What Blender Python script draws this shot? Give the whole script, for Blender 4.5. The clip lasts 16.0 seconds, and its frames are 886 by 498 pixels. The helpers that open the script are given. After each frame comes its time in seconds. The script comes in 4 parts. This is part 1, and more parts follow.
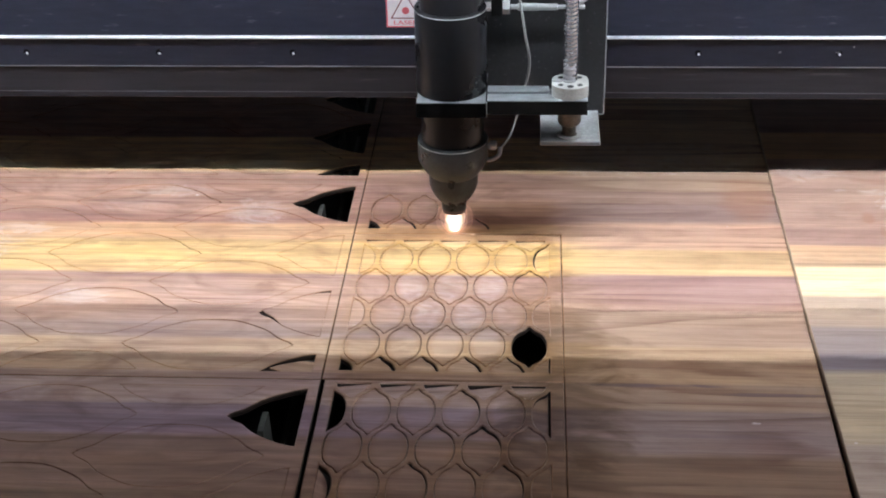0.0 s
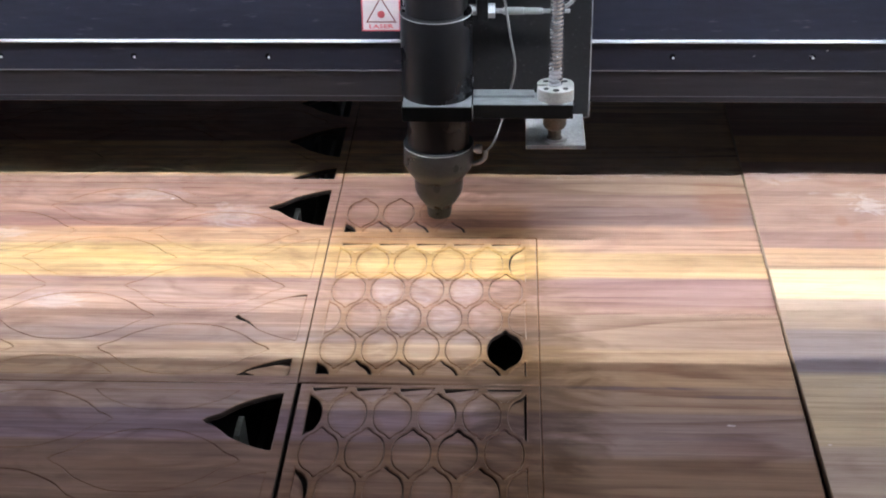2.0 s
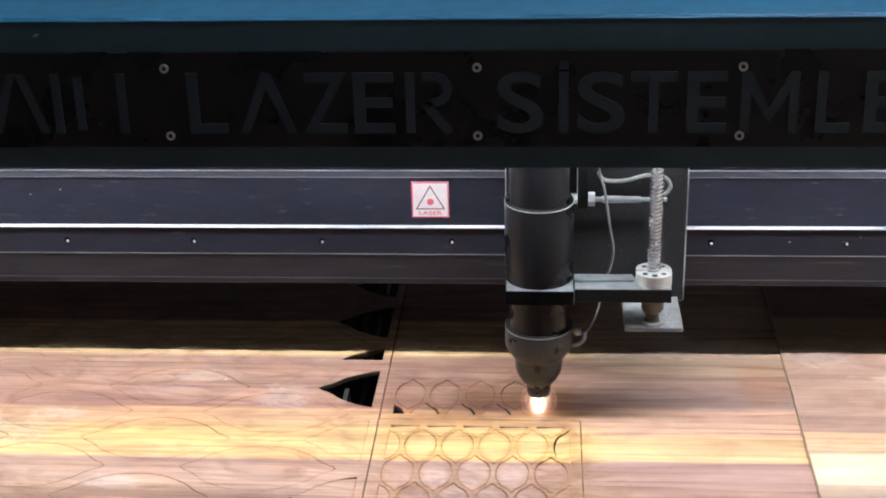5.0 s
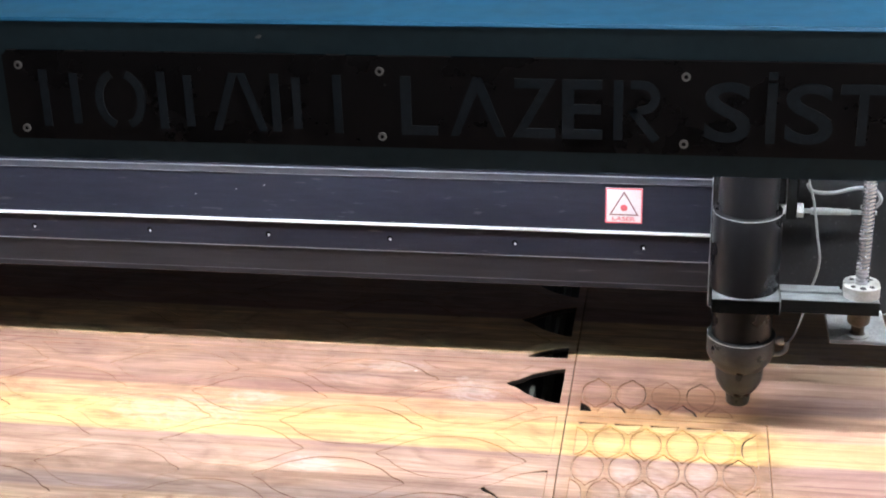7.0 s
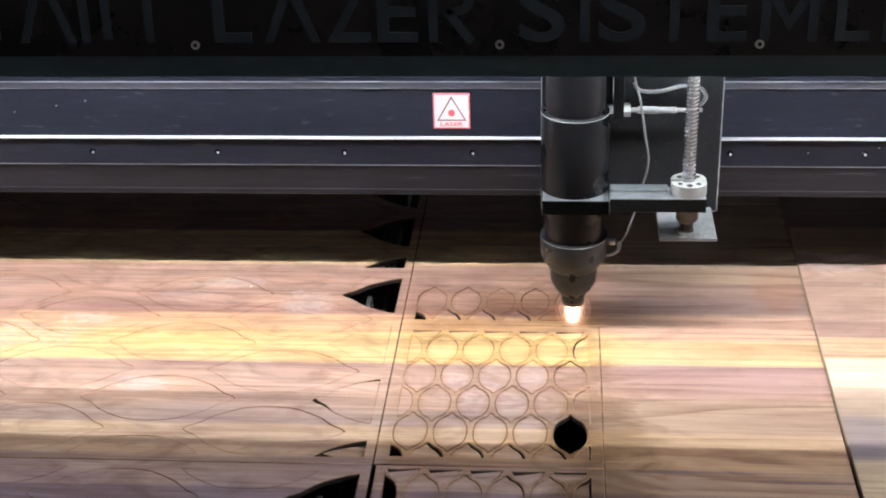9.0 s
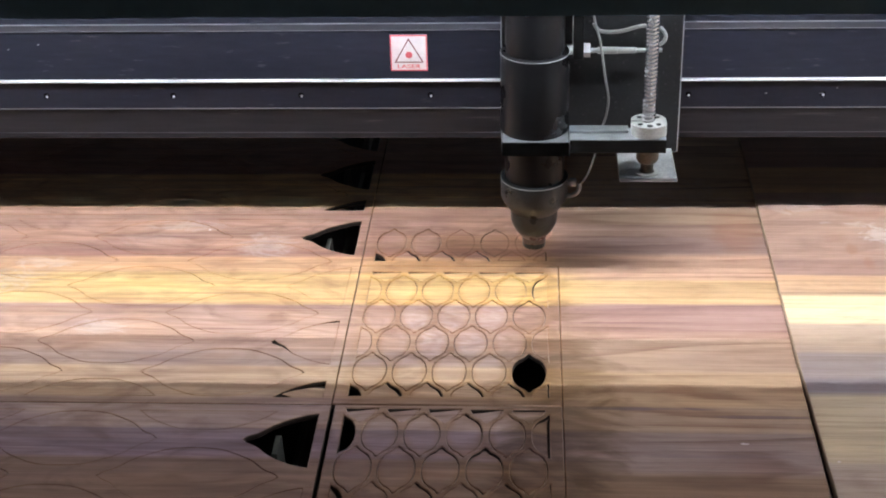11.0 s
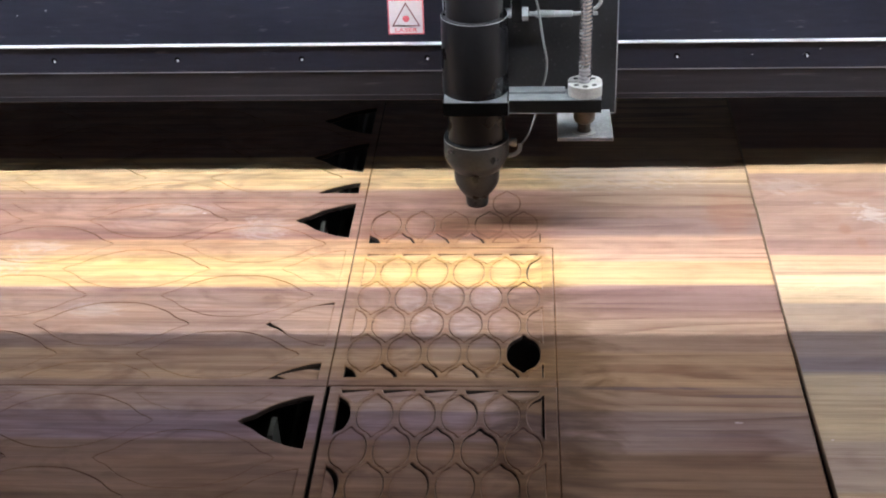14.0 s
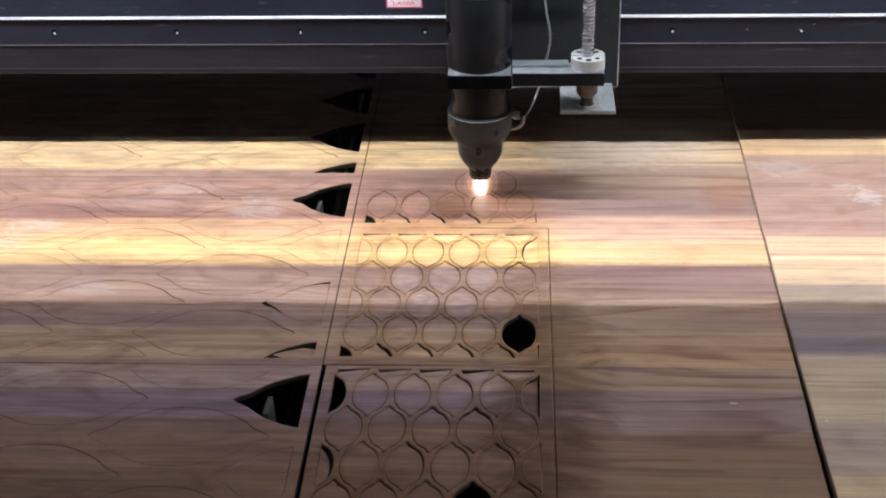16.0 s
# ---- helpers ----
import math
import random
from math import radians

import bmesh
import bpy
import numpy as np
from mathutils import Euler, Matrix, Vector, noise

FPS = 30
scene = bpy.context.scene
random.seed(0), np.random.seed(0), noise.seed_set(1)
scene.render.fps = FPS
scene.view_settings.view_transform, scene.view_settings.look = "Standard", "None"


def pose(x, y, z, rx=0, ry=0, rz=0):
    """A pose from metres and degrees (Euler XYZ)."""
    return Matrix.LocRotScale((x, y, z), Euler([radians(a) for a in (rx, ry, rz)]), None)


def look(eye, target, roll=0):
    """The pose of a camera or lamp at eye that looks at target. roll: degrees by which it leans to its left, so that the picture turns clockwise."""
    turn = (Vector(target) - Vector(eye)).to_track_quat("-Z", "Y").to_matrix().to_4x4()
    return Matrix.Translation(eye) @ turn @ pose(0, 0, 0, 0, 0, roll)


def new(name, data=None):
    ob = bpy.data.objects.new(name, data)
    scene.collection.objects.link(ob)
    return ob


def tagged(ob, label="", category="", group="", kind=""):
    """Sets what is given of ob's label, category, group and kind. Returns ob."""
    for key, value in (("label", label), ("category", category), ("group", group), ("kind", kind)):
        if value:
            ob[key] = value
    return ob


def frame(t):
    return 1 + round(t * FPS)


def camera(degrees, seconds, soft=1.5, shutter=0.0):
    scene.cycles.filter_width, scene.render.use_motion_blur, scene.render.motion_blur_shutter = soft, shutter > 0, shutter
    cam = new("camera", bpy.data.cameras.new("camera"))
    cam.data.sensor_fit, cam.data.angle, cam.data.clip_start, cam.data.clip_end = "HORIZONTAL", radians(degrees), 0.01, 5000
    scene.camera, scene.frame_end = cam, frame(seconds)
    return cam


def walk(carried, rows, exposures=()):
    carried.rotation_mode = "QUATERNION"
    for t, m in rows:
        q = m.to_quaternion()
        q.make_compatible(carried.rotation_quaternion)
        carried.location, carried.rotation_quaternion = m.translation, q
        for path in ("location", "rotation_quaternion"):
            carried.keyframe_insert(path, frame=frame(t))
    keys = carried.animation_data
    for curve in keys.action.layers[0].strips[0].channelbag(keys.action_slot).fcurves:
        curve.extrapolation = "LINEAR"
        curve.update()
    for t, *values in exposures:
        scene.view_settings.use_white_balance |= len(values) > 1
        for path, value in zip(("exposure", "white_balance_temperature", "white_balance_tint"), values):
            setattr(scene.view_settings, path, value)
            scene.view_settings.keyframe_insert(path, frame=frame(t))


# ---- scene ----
cam = camera(33.56, 16.0, soft=1.9)
PATH = [
    (0, (-0.0119, -0.8336, 0.4659), (-0.07184, 0.03460, -0.02673), -1.39),
    (0.5, (-0.0129, -0.8335, 0.4657), (-0.07022, 0.03496, -0.02668), -1.40),
    (1, (-0.0139, -0.8340, 0.4670), (-0.06250, 0.03923, -0.01794), -0.95),
    (1.5, (-0.0130, -0.8340, 0.4661), (-0.05850, 0.04078, -0.01623), -0.83),
    (2, (-0.0117, -0.8342, 0.4673), (-0.05543, 0.03546, -0.02443), -0.99),
    (2.5, (-0.0094, -0.8333, 0.4661), (-0.05417, 0.03269, -0.03205), -1.22),
    (3, (-0.0087, -0.8314, 0.4660), (-0.05581, 0.03510, -0.03108), -1.26),
    (3.5, (-0.0106, -0.8338, 0.4779), (-0.05342, 0.04637, 0.00514), -0.68),
    (4, (-0.0161, -0.8423, 0.4921), (-0.05477, 0.05870, 0.06011), -0.57),
    (4.2, (-0.0111, -0.8439, 0.4947), (-0.05447, 0.06181, 0.07297), -0.79),
    (6.3, (-0.0420, -0.8715, 0.5069), (-0.16210, 0.04137, 0.11686), -1.45),
    (6.5, (-0.0467, -0.8751, 0.5087), (-0.17810, 0.03581, 0.11746), -1.51),
    (7, (-0.0572, -0.8803, 0.5068), (-0.21440, 0.02558, 0.11349), -1.77),
    (7.5, (-0.0484, -0.8795, 0.5056), (-0.19672, 0.02300, 0.10127), -2.25),
    (8, (-0.0325, -0.8699, 0.5013), (-0.15438, 0.03036, 0.08347), -2.29),
    (8.5, (-0.0238, -0.8675, 0.4966), (-0.12016, 0.02989, 0.06596), -2.12),
    (9, (-0.0196, -0.8710, 0.4941), (-0.09917, 0.02180, 0.05078), -1.74),
    (9.5, (-0.0178, -0.8727, 0.4886), (-0.08405, 0.01541, 0.03383), -1.41),
    (9.7, (-0.0159, -0.8736, 0.4879), (-0.08036, 0.01250, 0.02893), -1.49),
    (12, (-0.0126, -0.8724, 0.4844), (-0.06738, 0.00630, 0.01014), -1.48),
    (12.5, (-0.0127, -0.8707, 0.4825), (-0.06543, 0.00782, 0.00780), -1.47),
    (13, (-0.0123, -0.8730, 0.4826), (-0.06295, 0.00534, 0.00728), -1.44),
    (13.5, (-0.0122, -0.8752, 0.4834), (-0.06444, 0.00189, 0.00589), -1.55),
    (14, (-0.0120, -0.8759, 0.4852), (-0.06725, -0.00104, 0.00390), -1.80),
    (14.5, (-0.0116, -0.8765, 0.4851), (-0.06955, -0.00315, 0.00151), -1.93),
    (15, (-0.0133, -0.8761, 0.4831), (-0.06909, -0.00405, -0.00319), -1.71),
    (15.5, (-0.0127, -0.8764, 0.4833), (-0.06661, -0.00581, -0.00564), -1.55),
    (16, (-0.0133, -0.8766, 0.4842), (-0.06436, -0.00769, -0.00806), -1.42),
]
# seconds, stops, kelvin, tint
EXPOSURE = [(0, -0.4, 6350, 11.2), (0.5, -0.4, 5900, 13), (1.5, -0.4, 6050, 13), (2.0, -0.4, 6250, 13), (3.0, -0.39, 6100, 13), (3.5, -0.39, 6200, 13), (4.2, -0.38, 6520, 12.8), (6.3, 0.0, 6600, 11.5),
            (7.5, 0.0, 6400, 11.5), (8.0, -0.07, 6200, 11.5), (8.5, -0.15, 6350, 11.5), (9.0, -0.15, 6550, 11), (9.5, -0.26, 6600, 10.3), (12.0, -0.42, 6350, 13), (12.5, -0.42, 6100, 12.2),
            (13.0, -0.42, 6100, 13), (14.0, -0.43, 6550, 13), (14.5, -0.43, 6600, 13), (15.0, -0.44, 6150, 13), (15.5, -0.44, 6250, 13), (16.0, -0.45, 6320, 13)]
walk(cam, [(t, look(eye, target, roll)) for t, eye, target, roll in PATH], EXPOSURE)

# seconds, gantry's travel in y, head's travel in x
TRAVEL = [
    (0, 0.0, 0.0), (0.5, 0.0267, -0.0069), (1, 0.038, 0.0024), (1.5, 0.0152, 0.011), (2, -0.0001, 0.0063),
    (2.5, 0.0034, 0.0228), (3, 0.0333, 0.0225), (3.5, 0.0365, 0.027), (4, 0.0084, 0.0307), (4.2, 0.0013, 0.0267),
    (4.4, -0.0002, 0.0257), (4.75, 0.009, 0.0373), (5.1, 0.0035, 0.0425), (5.45, -0.005, 0.0466), (5.8, -0.0062, 0.0400), (6.1, -0.0068, 0.0318),
    (6.3, -0.007, 0.0285), (6.5, -0.0008, 0.0302), (6.7, 0.0038, 0.0335), (7, 0.0, 0.0493),
    (7.5, 0.0122, 0.0416), (8, 0.0387, 0.0491), (8.5, 0.031, 0.0571), (9, 0.0015, 0.0517), (9.5, -0.0008, 0.0554),
    (9.7, 0.0034, 0.06), (9.95, 0.0088, 0.0614), (10.2, 0.003, 0.0616), (10.5, -0.0045, 0.0612), (10.8, -0.005, 0.0535), (11.0, -0.0012, 0.0530), (11.25, 0.012, 0.0465), (11.55, 0.0320, 0.0380), (11.8, 0.0375, 0.0340), (12, 0.0423, 0.0298), (12.5, 0.0703, 0.0358),
    (13, 0.0644, 0.042), (13.5, 0.0362, 0.0396), (14, 0.0331, 0.0175), (14.5, 0.034, 0.0117), (15, 0.0626, 0.0064),
    (15.5, 0.0706, 0.0146), (16, 0.0449, 0.0221),
]
# spans in which the laser is off
LASER_OFF = [(1.85, 2.35), (4.35, 4.75), (6.70, 7.05), (9.2, 9.55), (11.0, 11.5), (13.75, 14.2)]

LED_POWER = 560.0
ROOM_POWER = 63.0
world = bpy.data.worlds.new("world")
world.use_nodes = True
world.node_tree.nodes["Background"].inputs["Color"].default_value = (0.5, 0.55, 0.65, 1)
world.node_tree.nodes["Background"].inputs["Strength"].default_value = 0.02
scene.world = world


# ---- materials ----
def nodes_of(name):
    m = bpy.data.materials.new(name)
    m.use_nodes = True
    t = m.node_tree
    return m, t, t.nodes["Principled BSDF"]


def node(t, kind, values=None, **props):
    n = t.nodes.new(kind)
    for key, value in props.items():
        setattr(n, key, value)
    for key, value in (values or {}).items():
        n.inputs[key].default_value = value
    return n


def math_node(t, op, a, b=None):
    n = node(t, "ShaderNodeMath", operation=op)
    for i, v in enumerate((a, b)):
        if v is None:
            continue
        if isinstance(v, (int, float)):
            n.inputs[i].default_value = v
        else:
            t.links.new(v, n.inputs[i])
    return n.outputs[0]


def mix_colour(t, blend, fac, a, b):
    n = node(t, "ShaderNodeMix", data_type="RGBA", blend_type=blend)
    for i, v in ((0, fac), (6, a), (7, b)):
        if isinstance(v, (int, float)):
            n.inputs[i].default_value = v
        elif isinstance(v, tuple):
            n.inputs[i].default_value = (*v, 1)
        else:
            t.links.new(v, n.inputs[i])
    return n.outputs[2]


def ramp(t, fac, stops, mode="LINEAR"):
    n = node(t, "ShaderNodeValToRGB")
    n.color_ramp.interpolation = mode
    while len(n.color_ramp.elements) < len(stops):
        n.color_ramp.elements.new(0.5)
    for e, (p, c) in zip(n.color_ramp.elements, stops):
        e.position, e.color = p, (*c, 1) if isinstance(c, tuple) else (c, c, c, 1)
    t.links.new(fac, n.inputs[0])
    return n.outputs[0]


def stretched(t, sx, sy, sz, scale, detail=4.0, rough=0.55, distort=0.0, slant=0.0):
    geo = node(t, "ShaderNodeNewGeometry")
    mp = node(t, "ShaderNodeMapping", {"Scale": (sx, sy, sz)})
    turn = node(t, "ShaderNodeMapping", {"Rotation": (0, 0, radians(slant))})
    t.links.new(geo.outputs["Position"], turn.inputs["Vector"])
    t.links.new(turn.outputs[0], mp.inputs["Vector"])
    n = node(t, "ShaderNodeTexNoise", {"Scale": scale, "Detail": detail, "Roughness": rough, "Distortion": distort})
    t.links.new(mp.outputs[0], n.inputs["Vector"])
    return n.outputs["Fac"]


def laminate(name, bands, stains, right=None, burnt=(), haze=0.0, calm=0.0, smoked=False, rim=False):
    """Printed wood-grain laminate: bands of tone along y, grain along x, cloudy figure, semi-gloss.
    burnt: the tones of a scorched cut; calm: how straight the grain runs; smoked: ochre smoke round the lattices; rim: browned towards a piece's edge."""
    m, t, bsdf = nodes_of(name)
    geo = node(t, "ShaderNodeNewGeometry")
    sep = node(t, "ShaderNodeSeparateXYZ")
    t.links.new(geo.outputs["Position"], sep.inputs[0])
    wob = stretched(t, 1.2, 5, 1, 3.0, 2.0)
    fray = stretched(t, 5, 120, 1, 6.0, 3.0)
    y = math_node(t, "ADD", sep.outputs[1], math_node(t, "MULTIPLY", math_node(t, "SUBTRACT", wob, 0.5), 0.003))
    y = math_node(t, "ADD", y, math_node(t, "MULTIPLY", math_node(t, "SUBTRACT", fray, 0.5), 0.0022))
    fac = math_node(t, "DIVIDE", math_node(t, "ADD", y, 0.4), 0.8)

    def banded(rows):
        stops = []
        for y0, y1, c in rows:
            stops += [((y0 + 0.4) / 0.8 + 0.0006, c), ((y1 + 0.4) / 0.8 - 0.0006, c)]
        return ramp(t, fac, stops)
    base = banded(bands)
    wild = 1.0 - calm
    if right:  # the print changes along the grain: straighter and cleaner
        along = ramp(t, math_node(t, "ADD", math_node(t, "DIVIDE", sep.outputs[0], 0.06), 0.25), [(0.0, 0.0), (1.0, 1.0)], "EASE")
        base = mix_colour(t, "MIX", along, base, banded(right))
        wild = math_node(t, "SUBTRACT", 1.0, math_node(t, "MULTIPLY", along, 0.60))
    fine = stretched(t, 1.6, 90, 30, 8.0, 5.0, 0.6, 0.3)
    broad = stretched(t, 1.1, 30, 8, 4.5, 7.0, 0.68, 0.7)
    figure = stretched(t, 6.0, 13, 8, 2.4, 4.0, 0.55, 2.2)
    vein = stretched(t, 1.0, 8, 8, 2.4, 2.0, 0.5, 1.0, 3.0)
    streak = stretched(t, 0.5, 62, 8, 6.0, 4.0, 0.62, 0.1, 0.6)
    pore = stretched(t, 5.0, 240, 30, 9.0, 3.0, 0.6, 0.1)
    wisp = stretched(t, 10, 16, 10, 3.6, 5.0, 0.62, 3.2, 12.0)
    col = mix_colour(t, "MULTIPLY", 1.0, base, ramp(t, fine, [(0.28, (0.89, 0.87, 0.85)), (0.62, (1.03, 1.02, 1.02))]))
    col = mix_colour(t, "MULTIPLY", 1.0, col, ramp(t, pore, [(0.30, (0.88, 0.85, 0.82)), (0.50, (1.0, 1.0, 1.0)), (0.70, (1.06, 1.05, 1.04))]))
    col = mix_colour(t, "MULTIPLY", math_node(t, "MULTIPLY", wild, 0.9), col, ramp(t, broad, [(0.31, (0.60, 0.51, 0.46)), (0.41, (0.85, 0.80, 0.77)), (0.50, (1.0, 1.0, 1.0)), (0.64, (1.20, 1.17, 1.12))]))
    col = mix_colour(t, "MULTIPLY", wild, col, ramp(t, figure, [(0.32, (0.70, 0.63, 0.61)), (0.50, (1, 1, 1)), (0.66, (1.12, 1.13, 1.14))]))
    cloudy = stretched(t, 3.0, 9, 8, 3.0, 3.0, 0.5, 0.8)
    col = mix_colour(t, "MULTIPLY", wild, col, ramp(t, cloudy, [(0.34, (0.85, 0.80, 0.86)), (0.50, (0.99, 0.98, 0.99)), (0.66, (1.09, 1.06, 1.0))]))
    rings = math_node(t, "FRACT", math_node(t, "MULTIPLY", math_node(t, "ADD", vein, math_node(t, "MULTIPLY", broad, 0.05)), 9.0))
    lines = ramp(t, rings, [(0.0, 0.40), (0.25, 0.0), (0.55, 0.15), (0.85, 0.85), (1.0, 0.40)])
    lines = math_node(t, "MULTIPLY", lines, ramp(t, figure, [(0.38, 0.12), (0.62, 0.85)]))
    lines = math_node(t, "MULTIPLY", lines, math_node(t, "MULTIPLY", wild, wild))
    col = mix_colour(t, "MIX", lines, col, mix_colour(t, "MULTIPLY", 1.0, col, (0.63, 0.52, 0.47)))
    col = mix_colour(t, "MULTIPLY", 1.0, col, ramp(t, streak, [(0.30, (0.77, 0.71, 0.69)), (0.42, (0.94, 0.92, 0.90)), (0.56, (1.0, 1.0, 1.0)), (0.72, (1.12, 1.10, 1.08))]))
    if right:
        long = stretched(t, 0.55, 8.5, 1, 2.1, 2.0, 0.45, 0.25, -1.5)
        thin = math_node(t, "FRACT", math_node(t, "MULTIPLY", math_node(t, "ADD", long, math_node(t, "MULTIPLY", fray, 0.012)), 11.0))
        thin = ramp(t, thin, [(0.0, 0.0), (0.25, 0.0), (0.60, 0.85), (0.68, 1.0), (0.76, 0.0)])
        thin = math_node(t, "MULTIPLY", math_node(t, "MULTIPLY", thin, along), ramp(t, cloudy, [(0.36, 0.15), (0.54, 1.0)]))
        col = mix_colour(t, "MIX", thin, col, mix_colour(t, "MULTIPLY", 1.0, col, (0.58, 0.47, 0.45)))
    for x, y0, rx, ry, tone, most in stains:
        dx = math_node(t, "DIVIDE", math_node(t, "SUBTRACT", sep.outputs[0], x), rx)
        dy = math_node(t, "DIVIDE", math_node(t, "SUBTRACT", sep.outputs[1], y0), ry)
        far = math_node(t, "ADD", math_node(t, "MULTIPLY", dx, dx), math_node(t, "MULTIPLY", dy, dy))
        far = math_node(t, "ADD", far, math_node(t, "MULTIPLY", math_node(t, "SUBTRACT", wisp if tone == PALE else figure, 0.5), 4.2 if tone == PALE else 2.5))
        col = mix_colour(t, "MULTIPLY" if tone in (BROWN, DEEP) else "MIX", ramp(t, far, [(0.05, most), (1.0, 0.0)]), col, tone)
    if haze:  # pale patches mixed over a loose piece
        col = mix_colour(t, "MIX", ramp(t, wisp, [(0.42, haze * 0.15), (0.66, haze)]), col, PALE)
    cloud = stretched(t, 1, 1, 1, 70.0, 4.0, 0.6, 0.4)
    if smoked:  # ochre smoke stain that spreads a few millimetres past the lattices
        inside = None
        for axis, mid, half in ((0, -0.0590, 0.0675), (1, -0.1350, 0.1950)):
            d = math_node(t, "SUBTRACT", half, math_node(t, "ABSOLUTE", math_node(t, "SUBTRACT", sep.outputs[axis], mid)))
            inside = d if inside is None else math_node(t, "MINIMUM", inside, d)
        inside = math_node(t, "ADD", math_node(t, "DIVIDE", inside, 0.012), math_node(t, "MULTIPLY", math_node(t, "SUBTRACT", cloud, 0.5), 1.6))
        col = mix_colour(t, "MULTIPLY", ramp(t, inside, [(0.0, 0.0), (1.0, 0.80)]), col, (0.83, 0.75, 0.58))
    if rim:
        tc = node(t, "ShaderNodeTexCoord")
        mp = node(t, "ShaderNodeMapping", {"Scale": (1 / 0.0102, 1 / 0.0190, 0)})
        ln = node(t, "ShaderNodeVectorMath", operation="LENGTH")
        t.links.new(tc.outputs["Object"], mp.inputs["Vector"])
        t.links.new(mp.outputs[0], ln.inputs[0])
        reach = math_node(t, "ADD", ln.outputs["Value"], math_node(t, "MULTIPLY", math_node(t, "SUBTRACT", cloud, 0.5), 0.7))
        col = mix_colour(t, "MULTIPLY", ramp(t, reach, [(0.66, 0.0), (1.02, 0.6)]), col, (0.76, 0.62, 0.40))
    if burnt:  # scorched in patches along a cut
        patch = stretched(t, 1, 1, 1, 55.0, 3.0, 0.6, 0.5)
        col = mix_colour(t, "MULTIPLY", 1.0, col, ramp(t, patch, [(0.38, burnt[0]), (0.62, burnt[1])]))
    t.links.new(col, bsdf.inputs["Base Color"])
    t.links.new(ramp(t, broad, [(0.3, 0.34), (0.7, 0.46)]), bsdf.inputs["Roughness"])
    bump = node(t, "ShaderNodeBump", {"Strength": 0.12, "Distance": 0.0006})
    t.links.new(fine, bump.inputs["Height"])
    t.links.new(bump.outputs[0], bsdf.inputs["Normal"])
    return m


def worn(name, colour, rough=0.5, metal=0.0, var=0.25, scale=60.0, bump=0.1, streak=(1, 1, 1), dust=0.0, spec=0.5):
    """Plain material with tone and gloss variation at two scales, and a little dust."""
    m, t, bsdf = nodes_of(name)
    tc = node(t, "ShaderNodeTexCoord")
    mp = node(t, "ShaderNodeMapping", {"Scale": streak})
    t.links.new(tc.outputs["Object"], mp.inputs["Vector"])
    a = node(t, "ShaderNodeTexNoise", {"Scale": scale, "Detail": 5.0, "Roughness": 0.6})
    b = node(t, "ShaderNodeTexNoise", {"Scale": scale * 9, "Detail": 3.0})
    for n in (a, b):
        t.links.new(mp.outputs[0], n.inputs["Vector"])
    lo, hi = 1 - var, 1 + var
    col = mix_colour(t, "MULTIPLY", 1.0, colour, ramp(t, a.outputs["Fac"], [(0.3, (lo, lo, lo)), (0.7, (hi, hi, hi))]))
    col = mix_colour(t, "MULTIPLY", 0.6, col, ramp(t, b.outputs["Fac"], [(0.3, (lo, lo, lo)), (0.7, (hi, hi, hi))]))
    if dust:
        spots = ramp(t, b.outputs["Fac"], [(0.66, 0.0), (0.74, 1.0)])
        col = mix_colour(t, "MIX", math_node(t, "MULTIPLY", spots, dust), col, (0.35, 0.33, 0.32))
    t.links.new(col, bsdf.inputs["Base Color"])
    bsdf.inputs["Metallic"].default_value = metal
    bsdf.inputs["Specular IOR Level"].default_value = spec
    t.links.new(ramp(t, a.outputs["Fac"], [(0.3, max(0.03, rough - 0.1)), (0.7, min(1.0, rough + 0.12))]), bsdf.inputs["Roughness"])
    bn = node(t, "ShaderNodeBump", {"Strength": bump, "Distance": 0.0005})
    t.links.new(b.outputs["Fac"], bn.inputs["Height"])
    t.links.new(bn.outputs[0], bsdf.inputs["Normal"])
    return m


def glowing(name, colour, strength, clear=False):
    m = bpy.data.materials.new(name)
    m.use_nodes = True
    t = m.node_tree
    t.nodes.remove(t.nodes["Principled BSDF"])
    out = t.nodes["Material Output"]
    e = node(t, "ShaderNodeEmission", {"Color": (*colour, 1), "Strength": strength})
    if clear:
        both = node(t, "ShaderNodeAddShader")
        tr = node(t, "ShaderNodeBsdfTransparent")
        t.links.new(e.outputs[0], both.inputs[0])
        t.links.new(tr.outputs[0], both.inputs[1])
        t.links.new(both.outputs[0], out.inputs[0])
    else:
        t.links.new(e.outputs[0], out.inputs[0])
    return m


# y from, y to and tone of each band; the front ones set darker
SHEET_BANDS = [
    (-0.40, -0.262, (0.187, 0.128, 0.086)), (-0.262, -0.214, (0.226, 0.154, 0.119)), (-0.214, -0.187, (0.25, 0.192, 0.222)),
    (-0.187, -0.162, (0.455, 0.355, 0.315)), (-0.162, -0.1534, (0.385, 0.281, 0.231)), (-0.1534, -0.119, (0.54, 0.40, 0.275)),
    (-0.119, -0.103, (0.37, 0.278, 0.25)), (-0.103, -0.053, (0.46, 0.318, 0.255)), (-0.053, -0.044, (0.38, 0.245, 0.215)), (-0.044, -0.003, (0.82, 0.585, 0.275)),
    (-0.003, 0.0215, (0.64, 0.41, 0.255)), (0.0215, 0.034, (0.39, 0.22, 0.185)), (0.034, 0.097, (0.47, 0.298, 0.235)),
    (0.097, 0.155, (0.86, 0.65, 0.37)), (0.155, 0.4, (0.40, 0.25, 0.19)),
]
